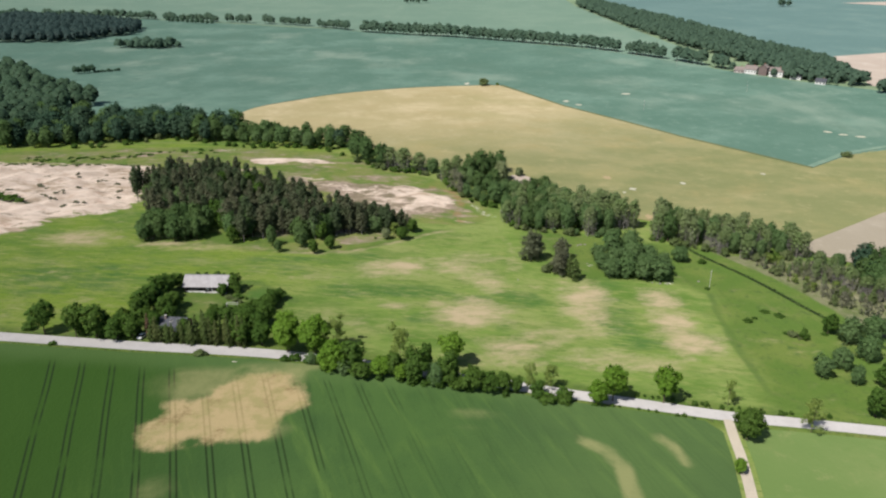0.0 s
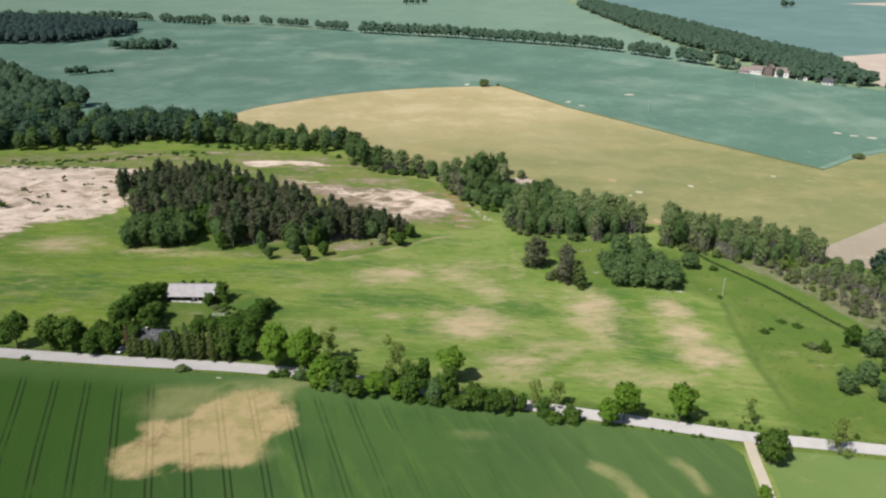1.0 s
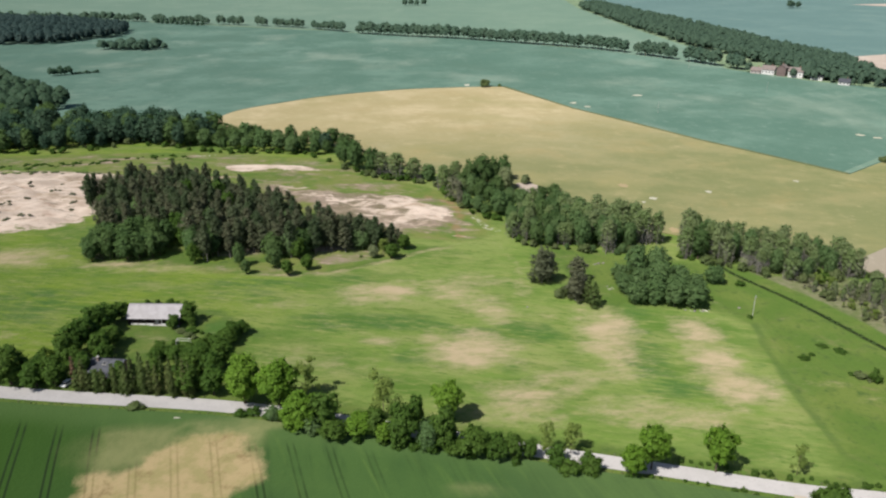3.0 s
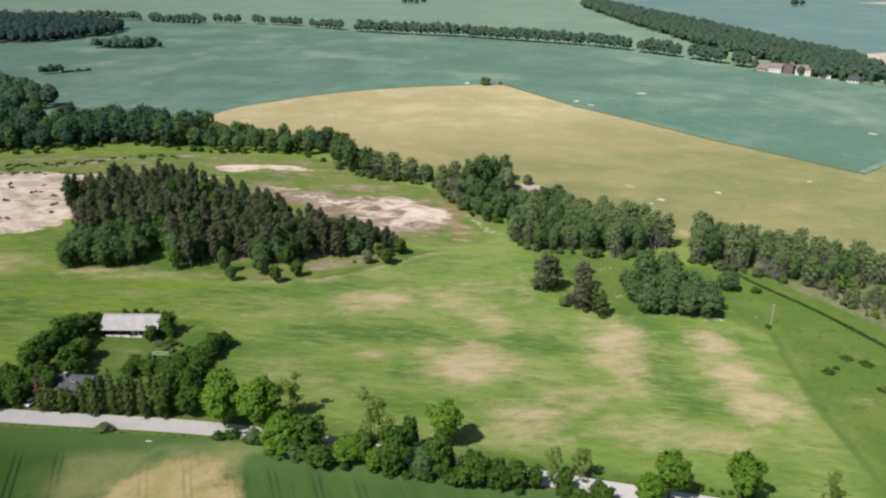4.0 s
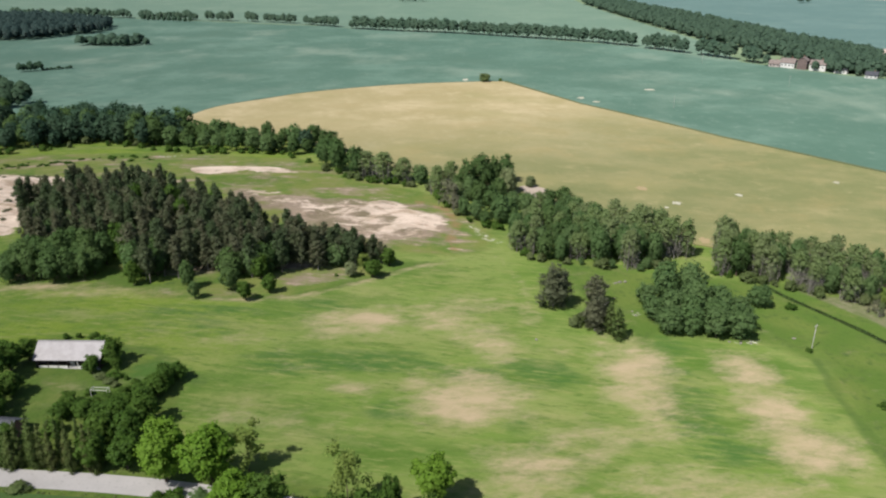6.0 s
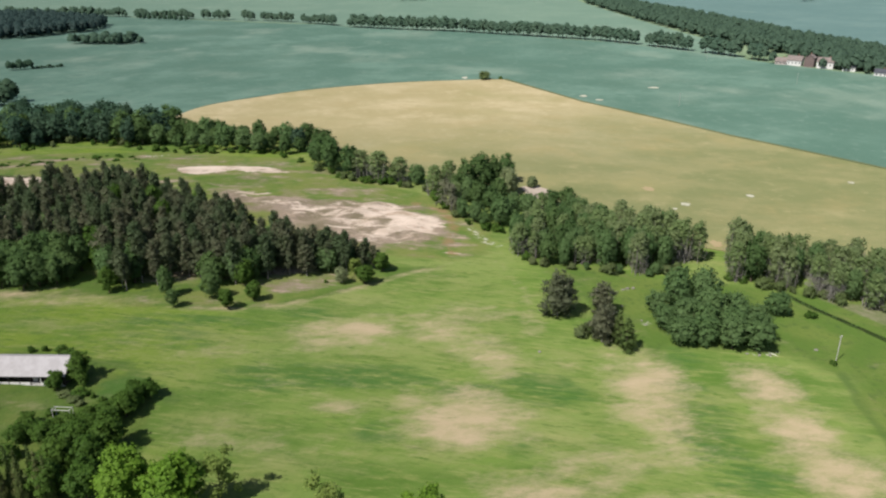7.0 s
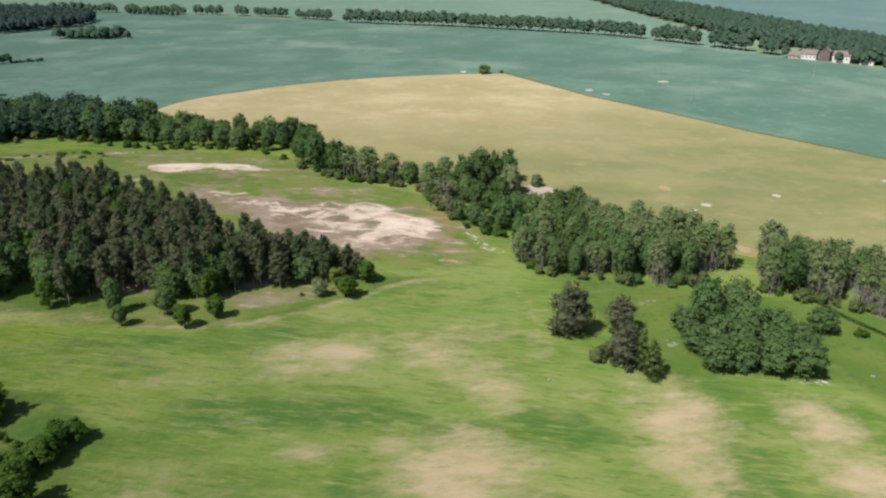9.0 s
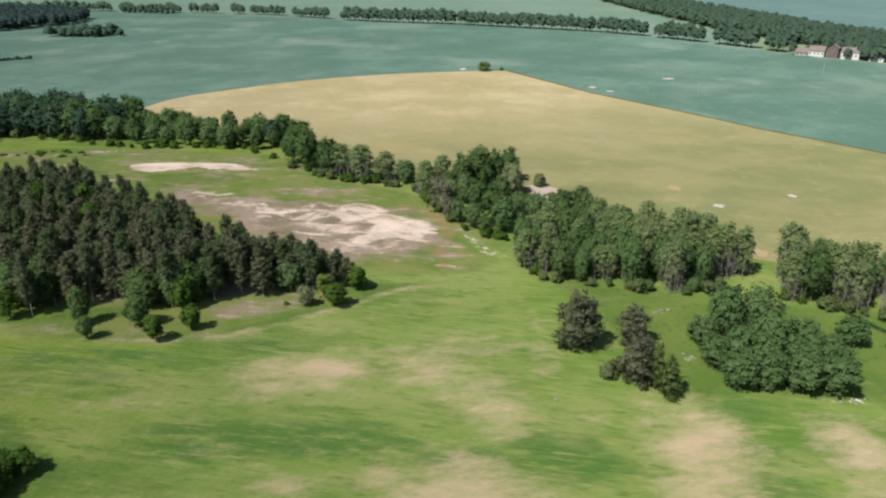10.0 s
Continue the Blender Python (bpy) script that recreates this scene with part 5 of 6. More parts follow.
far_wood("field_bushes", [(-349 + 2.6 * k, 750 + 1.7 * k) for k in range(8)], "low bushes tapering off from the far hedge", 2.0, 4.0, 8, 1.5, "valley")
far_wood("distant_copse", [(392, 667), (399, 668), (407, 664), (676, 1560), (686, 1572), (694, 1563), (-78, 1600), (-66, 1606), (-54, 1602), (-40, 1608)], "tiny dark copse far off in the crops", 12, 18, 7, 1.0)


# undergrowth along the tree bands and verges; the garden lawn stays open


def along(line, spacing, low, high, seed, wobble, skip, spread):
    """Places along a plan line: x, y, height, width."""
    rng, out = random.Random(seed), []
    pts = smooth(line, False, 8)
    walked, want = 0.0, 0.0
    for (x0, y0), (x1, y1) in zip(pts, pts[1:]):
        k = math.hypot(x1 - x0, y1 - y0)
        while want <= walked + k:
            u, h = (want - walked) / k, rng.uniform(low, high)
            if rng.random() > skip:
                out.append((x0 + (x1 - x0) * u + rng.uniform(-wobble, wobble), y0 + (y1 - y0) * u + rng.uniform(-wobble, wobble), h, h * rng.uniform(0.9, 1.5) * spread))
            want += spacing * rng.uniform(0.6, 1.4)
        walked += k
    return out


def scrub_mass(name, places, leaf, label, category, seed):
    """Low scrub too small to count, as one mesh."""
    rng, pieces = np.random.default_rng(seed), []
    for x, y, h, w in places:
        clumps = crown_shape(rng, "bush", 4, 5)
        body = [leaf_cards(rng, clumps, 130, 0.5)]
        for (cx, cy, cz), r in clumps[:9]:
            body.append((ICO[1][0] * (1 + rng.uniform(-0.3, 0.3, (12, 1))) * r * 0.8 + (cx, cy, cz), ICO[1][1]))
        v, f = joined(body)
        pieces.append(((np.array(v) * (w / 5, w / 5, h / 4) + (x, y, z_at(x, y) + float(mounds(np.array([x]), np.array([y]))[0]) - 0.05)).tolist(), f))
    tagged(new(name, mesh_from(name, *joined(pieces), LEAF[leaf])), label, category, kind="stuff")


def fringe(line, spacing, kinds, low, high, label, group, seed, wobble=1.5, skip=0.15, spread=1.0):
    rng = random.Random(seed)
    pts = smooth(line, False, 8)
    walked, want = 0.0, 0.0
    for (x0, y0), (x1, y1) in zip(pts, pts[1:]):
        k = math.hypot(x1 - x0, y1 - y0)
        while want <= walked + k:
            u = (want - walked) / k
            if rng.random() > skip and not (group == "garden shrubs" and inside(LAWN, x0 + (x1 - x0) * u, y0 + (y1 - y0) * u)):
                h = rng.uniform(low, high)
                plant(rng.choice(kinds), x0 + (x1 - x0) * u + rng.uniform(-wobble, wobble), y0 + (y1 - y0) * u + rng.uniform(-wobble, wobble), h, h * rng.uniform(0.9, 1.5) * spread, label, group)
            want += spacing * rng.uniform(0.7, 1.3)
        walked += k


fringe([(-237, 450), (-203, 459), (-184, 474), (-160, 469), (-133, 456), (-104, 455), (-75, 450), (-56, 430)], 5.5, ["bush", "bush", "grey_bush"], 2.0, 4.6, "low green bush along the tree band", "band bushes", 31, 2.5, 0.2)
fringe([(-52, 427), (-37, 413), (-20, 408), (0, 398), (10, 374), (17, 363), (26, 362), (32, 352)], 3.6, ["bush", "grey_bush"], 2.5, 4.5, "low green bush along the tree band", "band bushes", 32)
fringe([(31.5, 350), (33, 332), (42, 327), (56, 324), (70, 322.5), (92, 330)], 3.2, ["bush", "willow", "grey_bush"], 1.8, 4.4, "low green bush along the tree band", "band bushes", 33, 1.5, 0.35)
fringe([(97, 320), (108, 316), (119, 312), (131, 304), (141, 301), (153, 306)], 3.8, ["bush", "grey_bush", "grey_bush"], 2.2, 5.0, "low scrubby bush beside the ditch", "band bushes", 34)
scrub_mass("heath_scrub", along([(-245, 424), (-224, 421), (-205, 428), (-190, 433), (-170, 440), (-140, 446)], 1.3, 0.5, 1.3, 35, 5.0, 0.2, 3.0), "dark", "low dark scrub on rough ground above the sand", "scrub", 35)
scrub_mass("sand_edge_scrub", along([(-262, 412), (-238, 411), (-215, 410), (-196, 411), (-172, 409)], 1.8, 0.4, 0.9, 44, 2.0, 0.3, 4.0), "scrub", "low scrub along the upper edge of the sand", "scrub", 44)
SAND_TUFTS = [(-202, 340, 3.4), (-183, 338.5, 2.4), (-181, 375, 2.6), (-191, 344, 2.4), (-216, 387, 1.8), (-198, 387, 2.2), (-184, 389, 1.6), (-212, 369, 3.0), (-206, 366, 2.4), (-166, 360, 2.2), (-164, 353, 2.0), (-177, 341, 2.6), (-171, 372, 2.0), (-194, 357, 2.6), (-221, 360, 2.6), (-174, 384, 2.0), (-187, 363, 1.8), (-226, 352, 2.4), (-160, 379, 2.0), (-199, 349, 2.0)]
tuft_rng = random.Random(36)
sand_places = [(x + tuft_rng.uniform(-1, 1) * w, y + tuft_rng.uniform(-0.6, 0.6) * w, tuft_rng.uniform(0.5, 1.3), w * tuft_rng.uniform(0.6, 1.2)) for x, y, w in SAND_TUFTS for _ in range(4)]
scrub_mass("sand_scrub", sand_places, "dead", "low brownish scrub on the bare sand", "scrub", 36)
for x, y, h, w in [(-213, 346, 3.2, 8), (-219, 347, 3.6, 9), (-207, 342, 2.6, 6), (-226, 344, 3.4, 9)]:
    plant("bush", x, y, h, w, "dark green bush growing on the bare sand", "lone bushes")
fringe([(-40, 197), (-20, 190.6), (0, 187.6), (15, 185)], 6.2, ["maple", "oak", "willow"], 3.6, 6.2, "young leafy tree in the roadside row", "trees along the road", 54, 1.2)
fringe([(-42, 198), (-20, 190), (0, 187), (15, 184.5), (40, 180)], 5.2, ["bush"], 2.2, 4.4, "leafy bush in the roadside row", "roadside bushes", 37, 0.8)
fringe([(52, 188), (70, 185), (82, 182.5), (95, 181), (115, 178.5)], 2.2, ["bush"], 0.8, 1.8, "low bush on the road verge", "roadside bushes", 38, 0.7, 0.35)
fringe([(40, 180.8), (54, 180.2), (66, 177.9), (76, 175.2)], 1.9, ["bush"], 0.6, 1.3, "low bush on the road verge", "roadside bushes", 39, 0.4, 0.25)
fringe([(-104, 212), (-80, 211), (-62, 209)], 3.2, ["bush", "thuja"], 2.5, 5.0, "leafy shrub in the garden hedge", "garden shrubs", 40, 1.0)
fringe([(-85, 226.5), (-77, 228.5), (-71, 227.5), (-66, 226)], 3.0, ["bush", "bush", "oak"], 2.0, 4.2, "leafy shrub in the farm garden", "garden shrubs", 41, 1.6)
fringe([(-92, 224), (-88, 230), (-90, 238), (-93, 243)], 2.6, ["bush", "oak"], 1.6, 3.6, "dark shrub at the lawn's edge", "garden shrubs", 46, 1.4)
fringe([(-79, 219), (-74, 217), (-69, 219)], 2.6, ["bush", "thuja", "oak"], 2.2, 5.0, "leafy shrub behind the hedge", "garden shrubs", 47, 1.2)
for x, y, h, w in [(-94.2, 259, 2.0, 1.9), (-91.2, 259.4, 2.0, 1.9), (-86.8, 259, 2.4, 4.2), (-84.0, 257.6, 2.2, 3.4)]:
    plant("bush", x, y, h, w, "dark shrub behind the farmhouse", "garden shrubs")
for x, y, h, w in [(-69, 223.5, 5.6, 6.2), (-73, 223.5, 5.6, 6.0), (-78.6, 224, 4.6, 5.0), (-75.2, 244.9, 3.4, 3.8)]:
    plant("oak", x, y, h, w, "dense green tree in the farm garden", "garden trees")
for kind, x, y, h, w in [("bush", -74.2, 241.0, 1.8, 4.4), ("grey_bush", -77.4, 240.6, 1.8, 3.2), ("grey_bush", -74.6, 238.6, 1.5, 3.4), ("bush", -71.0, 240.2, 1.5, 1.3), ("bush", -68.7, 239.0, 1.2, 2.3), ("grey_bush", -72.4, 237.2, 1.2, 2.4)]:
    plant(kind, x, y, h, w, "rounded shrub on the garden lawn", "garden shrubs")
for x, y, h, w in [(-76.8, 233.4, 1.9, 2.4), (-69.6, 233.4, 2.6, 4.2), (-72.0, 231.2, 2.2, 3.4), (-74.6, 230.4, 2.0, 3.2), (-68.0, 235.4, 2.0, 3.0), (-69.0, 230.8, 2.6, 3.8)]:
    plant("bush", x, y, h, w, "leafy shrub around the white garden frame", "garden shrubs")
for x, y, h, w in [(-45.8, 200.0, 2.2, 4.0), (-49, 199.2, 2.0, 4.2), (-124, 205.5, 1.2, 3), (106, 268.6, 1.2, 2.4), (126, 247, 0.8, 4.4), (122, 250, 0.7, 4), (113, 296, 2.5, 4), (-30, 305, 1.0, 1.6)]:
    plant("bush", x, y, h, w, "small scrubby bush standing alone", "lone bushes")
for x, y in scatter([(112, 242), (120, 225), (136, 215), (146, 228), (134, 245), (122, 252)], 10.5, 43):
    plant(pick.choice(["bush", "grey_bush"]), x, y, pick.uniform(0.4, 1.0), pick.uniform(1.6, 3.2), "low grey-green scrub on the wet meadow", "scrub")
plant("grey_bush", 37, 693, 7, 13, "dark bush on the crest of the barley field", "lone bushes")
plant("bush", 50, 694, 3, 4, "small bush on the crest of the barley field", "lone bushes")
plant("grey_bush", 263, 470, 4.0, 9, "greyish bush at the corner of two fields", "lone bushes")
plant("grey_bush", -75.8, 201.0, 1.9, 4.8, "grey scrubby bush at the field edge by the road", "lone bushes")
plant("sallow", -25.2, 305.0, 5.6, 5.2, "pale grey-green willow bush before the wood", "trees before the wood")
# thicker eastern end of the wood, and broadleaf trees among its pines
for x, y, h, w in [(-40, 318, 12, 6.2), (-36, 322, 12, 6), (-33, 318, 11.5, 6), (-29, 320, 11, 6), (-27, 316.5, 10, 5.6), (-23, 318.4, 9.5, 5.4), (-20, 316.5, 9, 5), (-16.6, 317.4, 8, 5), (-32, 324.6, 11, 6), (-26, 323, 10, 5.6), (-37, 313.6, 11, 6), (-30.5, 314, 9.6, 5.4), (-44, 311, 11.5, 6)]:
    plant("pine", x, y, h, w, "dark brownish pine in a dense small wood", "trees of the pine wood")
for x, y, h, w in [(-108.3, 345.8, 18, 8.6), (-98.6, 343.7, 18, 8.6), (-87.7, 332.4, 16.5, 8), (-95, 346.6, 17.5, 8.4), (-102.7, 315.4, 12.5, 8.6), (-96.6, 306, 11, 8), (-80.2, 347.8, 14.4, 7), (-54, 305, 11.5, 6.5), (-52.6, 300, 9.6, 6.4), (-90, 293.6, 8.5, 6)]:
    plant("oak", x, y, h, w, "green broadleaf tree among the pines of the wood", "trees of the pine wood")


# ---- far avenue of trees ----
def avenue():
    """The row of round trees along the far lane, with its gaps."""
    rng = random.Random(50)
    line = smooth([(-900, 1330), (-760, 1300), (-583, 1281), (-488, 1263), (-438, 1240), (-362, 1224), (-272, 1200), (-220, 1180), (-151, 1133), (-120, 1104), (-59, 1074), (0, 1054), (41, 1032), (101, 996), (159, 962), (204, 919), (233, 882), (267, 836), (298, 791)], False, 12)
    gaps = [(-468, -454), (-357, -346), (-336, -330), (-305, -286), (-263, -252), (-207, -191), (-141, -121), (18, 24), (167, 171), (211, 217), (249, 257), (283, 290)]
    walked, along = 0.0, []
    for (x0, y0), (x1, y1) in zip(line, line[1:]):
        k = math.hypot(x1 - x0, y1 - y0)
        for s in np.arange(0, k, 1.0):
            along.append((x0 + (x1 - x0) * s / k, y0 + (y1 - y0) * s / k))
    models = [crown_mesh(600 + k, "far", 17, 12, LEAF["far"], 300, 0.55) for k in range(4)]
    stems = [trunk_mesh(640 + k, 17, 12, M_BARK, 3, 0.02, 0.6) for k in range(2)]
    s = 0.0
    while s < len(along):
        x, y = along[int(s)]
        s += rng.uniform(5.0, 8.2)
        if any(a < x < b for a, b in gaps):
            continue
        h = rng.uniform(15.0, 20.5) if x > -118 else rng.uniform(10, 17)
        w = h / 17 * rng.uniform(0.85, 1.15)
        ob = thing("avenue_tree", pose(x, y + rng.uniform(-1.5, 1.5), z_at(x, y), 0, 0, rng.uniform(0, 360)) @ Matrix.Diagonal((w, w, h / 17, 1)), "round dark tree in the far lane's row", "tree", "far avenue")
        part_mesh("trunk", stems[rng.randrange(2)], ob)
        part_mesh("crown", models[rng.randrange(4)], ob)


avenue()
far_wood("village_trees", [(298, 776), (328, 746), (338, 738), (341, 732), (352, 719), (355, 724), (364, 706), (368, 702), (378, 694), (318, 779), (336, 762), (350, 746)], "dark trees around the far village houses", 7, 12, 6, 0.8)

# ---- buildings ----
M_ROOF = Mat("pale_sheet_roof", 0.55)
ridges = M_ROOF.tree.nodes.new("ShaderNodeTexWave")
ridges.inputs["Scale"].default_value = 1.6
M_ROOF.bsdf.inputs["Specular IOR Level"].default_value = 0.5
M_ROOF.bump(ridges.outputs["Fac"], 0.3, 0.05)
M_ROOF = M_ROOF.colour(blotch(M_ROOF, blotch(M_ROOF, (0.345, 0.325, 0.335, 1), (0.29, 0.272, 0.278, 1), 2.5, detail=6), (0.25, 0.228, 0.215, 1), 0.7, 0.6, 0.8, detail=5))
M_SLATE = plain("grey_slate_roof", (0.095, 0.10, 0.115, 1), 0.6, 0.35, 0.8)
M_TIMBER = plain("dark_timber", (0.075, 0.06, 0.05, 1), 0.8, 0.35, 0.5)
M_WHITE = plain("white_paint", (0.78, 0.77, 0.74, 1), 0.5, 0.12, 0.6)
M_BRICK = plain("old_brick", (0.36, 0.20, 0.15, 1), 0.85, 0.3, 0.3)
M_OLDWALL = plain("weathered_brown_wall", (0.25, 0.195, 0.18, 1), 0.85, 0.25, 1.0)
M_PINK = plain("pinkish_plaster", (0.60, 0.53, 0.49, 1), 0.85, 0.12, 1.5)
M_REDROOF = plain("red_tile_roof", (0.27, 0.225, 0.205, 1), 0.75, 0.3, 0.9)
M_GREYWOOD = plain("weathered_white_timber", (0.62, 0.61, 0.57, 1), 0.8, 0.25, 0.4)
M_CONCRETE = plain("pale_concrete", (0.45, 0.44, 0.41, 1), 0.85, 0.2, 0.5)
M_STONE = plain("pale_limestone", (0.27, 0.255, 0.21, 1), 0.9, 0.25, 0.3)
M_GLASS = Mat("window_glass", 0.08)
M_GLASS.bsdf.inputs["Specular IOR Level"].default_value = 0.7
M_GLASS = M_GLASS.colour((0.03, 0.035, 0.04, 1))
M_TYRE = plain("tyre_rubber", (0.03, 0.03, 0.03, 1), 0.9, 0.2, 0.2)
M_CARPAINT = Mat("white_car_paint", 0.25)
M_CARPAINT.bsdf.inputs["Coat Weight"].default_value = 0.6
M_CARPAINT = M_CARPAINT.colour((0.80, 0.80, 0.80, 1))


def slope_slab(length, run, rise, thick, side):
    """One roof slope: a slab from the eave (y = side * run, z = 0) to the ridge (z = rise)."""
    bm = bmesh.new()
    y0, y1 = side * run, 0.0
    pts = [(sx * length / 2, y, z) for z0 in (0, thick) for sx in (-1, 1) for y, z in ((y0, z0), (y1, rise + z0))]
    v = [bm.verts.new(p) for p in pts]
    for f in ((0, 1, 3, 2), (4, 6, 7, 5), (0, 2, 6, 4), (1, 5, 7, 3), (0, 4, 5, 1), (2, 3, 7, 6)):
        bm.faces.new([v[i] for i in f])
    bmesh.ops.recalc_face_normals(bm, faces=bm.faces[:])
    return bm


def shift(bm, x, y, z):
    bmesh.ops.translate(bm, verts=bm.verts[:], vec=(x, y, z))
    return bm


def gable(width, eave, rise, thick, x):
    """A gable wall: a pentagon with thickness across the house's length."""
    bm = bmesh.new()
    prof = [(-width / 2, -0.5), (width / 2, -0.5), (width / 2, eave), (0, eave + rise), (-width / 2, eave)]
    a = [bm.verts.new((x - thick / 2, y, z)) for y, z in prof]
    b = [bm.verts.new((x + thick / 2, y, z)) for y, z in prof]
    bm.faces.new(a), bm.faces.new(b[::-1])
    for k in range(5):
        bm.faces.new((a[k], b[k], b[(k + 1) % 5], a[(k + 1) % 5]))
    bmesh.ops.recalc_face_normals(bm, faces=bm.faces[:])
    return bm


def window(parent, x, y, z, w, h, frame_mat):
    fr = part("window", one_box((w, 0.10, h), (x, y, z)), frame_mat, parent)
    part("pane", one_box((w * 0.40, 0.03, h * 0.84), (x - w * 0.225, y - 0.055, z)), M_GLASS, fr)
    part("pane", one_box((w * 0.40, 0.03, h * 0.84), (x + w * 0.225, y - 0.055, z)), M_GLASS, fr)
    return fr


def farmhouse():
    x, y, turn = -86.9, 248.2, -1.0
    ob = thing("farmhouse", pose(x, y, z_at(x, y) - 0.1, 0, 0, turn), "long low farmhouse with a pale sheet roof and dark veranda", "house")
    L, D, E, R = 15.6, 7.4, 2.7, 2.8
    part("back_wall", one_box((L, 0.3, E + 0.5), (0, D / 2 - 0.15, (E - 0.5) / 2)), M_TIMBER, ob)
    part("front_wall", one_box((L, 0.3, E + 0.5), (0, -D / 2 + 1.7, (E - 0.5) / 2)), M_TIMBER, ob)
    for s in (-1, 1):
        part("gable_wall", gable(D - 0.1, E, R * 0.93, 0.3, s * (L / 2 - 0.14)), M_TIMBER, ob)
        part("roof", shift(slope_slab(L + 1.0, D / 2 + (0.25 if s < 0 else 0.55), R + 0.45, 0.14, s), 0, 0, E - 0.38), M_ROOF, ob, "pale weathered sheet roof slope")
    part("ridge_cap", one_box((L + 1.0, 0.4, 0.12), (0, 0, E + R + 0.20), 0, 0.03), M_ROOF, ob)
    # open veranda with posts, a low white wall and openings behind
    for k in range(7):
        part("veranda_post", one_box((0.16, 0.16, E + 0.3), (-L / 2 + 0.5 + k * (L - 1.0) / 6, -D / 2 + 0.2, (E - 0.3) / 2), 0, 0.02), M_TIMBER if k != 4 else M_WHITE, ob)
    for k in (0, 1, 2, 4, 5):
        part("veranda_wall", one_box(((L - 1.0) / 6 - 0.2, 0.14, 0.85), (-L / 2 + 0.5 + (k + 0.5) * (L - 1.0) / 6, -D / 2 + 0.2, 0.25), 0, 0.02), M_WHITE, ob, "low white veranda wall")
    for k in (0, 1, 3, 5):
        window(ob, -L / 2 + 1.6 + k * 2.45, -D / 2 + 1.55, 1.5, 1.2, 1.1, M_WHITE)
    door = part("door", one_box((1.0, 0.1, 2.05), (0.0 + 0.4, -D / 2 + 1.53, 1.02)), M_WHITE, ob, "white front door")
    part("door_handle", one_box((0.14, 0.06, 0.04), (0.75, -D / 2 + 1.46, 1.0)), M_CONCRETE, door)
    part("floor_slab", one_box((L, 2.0, 0.3), (0, -D / 2 + 0.9, -0.05)), M_CONCRETE, ob)
    return ob


def outbuilding():
    x, y = -90.0, 217.6
    ob = thing("outbuilding", pose(x, y, z_at(x, y) - 0.1, 0, 0, -6), "low outbuilding with a dark grey gabled roof and a side wing", "shed")
    L, D, E, R = 11.0, 7.0, 2.2, 2.0
    for s in (-1, 1):
        part("wall", one_box((L, 0.25, E + 0.5), (0, s * (D / 2 - 0.13), (E - 0.5) / 2)), M_BRICK, ob)
        part("gable_wall", gable(D - 0.1, E, R * 0.93, 0.25, s * (L / 2 - 0.12)), M_BRICK, ob)
        part("roof", shift(slope_slab(L + 0.8, D / 2 + 0.5, R + 0.25, 0.12, s), 0, 0, E - 0.22), M_SLATE, ob)
    part("ridge_cap", one_box((L + 0.8, 0.35, 0.1), (0, 0, E + R + 0.13), 0, 0.02), M_SLATE, ob)
    stack = part("chimney", one_box((0.6, 0.6, 1.4), (-1.4, -0.6, E + R + 0.2), 0, 0.03), M_OLDWALL, ob, "weathered chimney stack")
    part("chimney_cap", one_box((0.75, 0.75, 0.1), (-1.4, -0.6, E + R + 0.95)), M_CONCRETE, stack)
    light = part("skylight", shift(slope_slab(1.1, 0.8, 0.39, 0.10, -1), 0.7, -1.0, E + R - 0.86), M_CONCRETE, ob, "pale-framed skylight")
    part("pane", shift(slope_slab(0.8, 0.55, 0.27, 0.10, -1), 0.7, -1.12, E + R - 0.76), M_GLASS, light)
    # lower wing towards the hedge
    turn = Matrix.Rotation(math.pi / 2, 4, "Z")
    for s in (-1, 1):
        slab = slope_slab(4.6, 2.6, 1.4, 0.12, s)
        bmesh.ops.transform(slab, matrix=turn, verts=slab.verts[:])
        part("wing_roof", shift(slab, 3.6, -4.4, 1.75), M_SLATE, ob)
        part("wing_wall", one_box((0.22, 3.6, 2.4), (3.6 + s * 2.2, -4.2, 0.75)), M_BRICK, ob)
    end = gable(4.4, 1.9, 1.1, 0.22, 0)
    bmesh.ops.transform(end, matrix=turn, verts=end.verts[:])
    part("wing_gable", shift(end, 3.6, -6.0, 0), M_BRICK, ob)
    window(ob, 0.2, -D / 2 - 0.02, 1.2, 1.0, 0.9, M_WHITE)
    part("door", one_box((1.0, 0.08, 1.95), (-2.2, -D / 2 - 0.02, 0.98)), M_TIMBER, ob)
    return ob


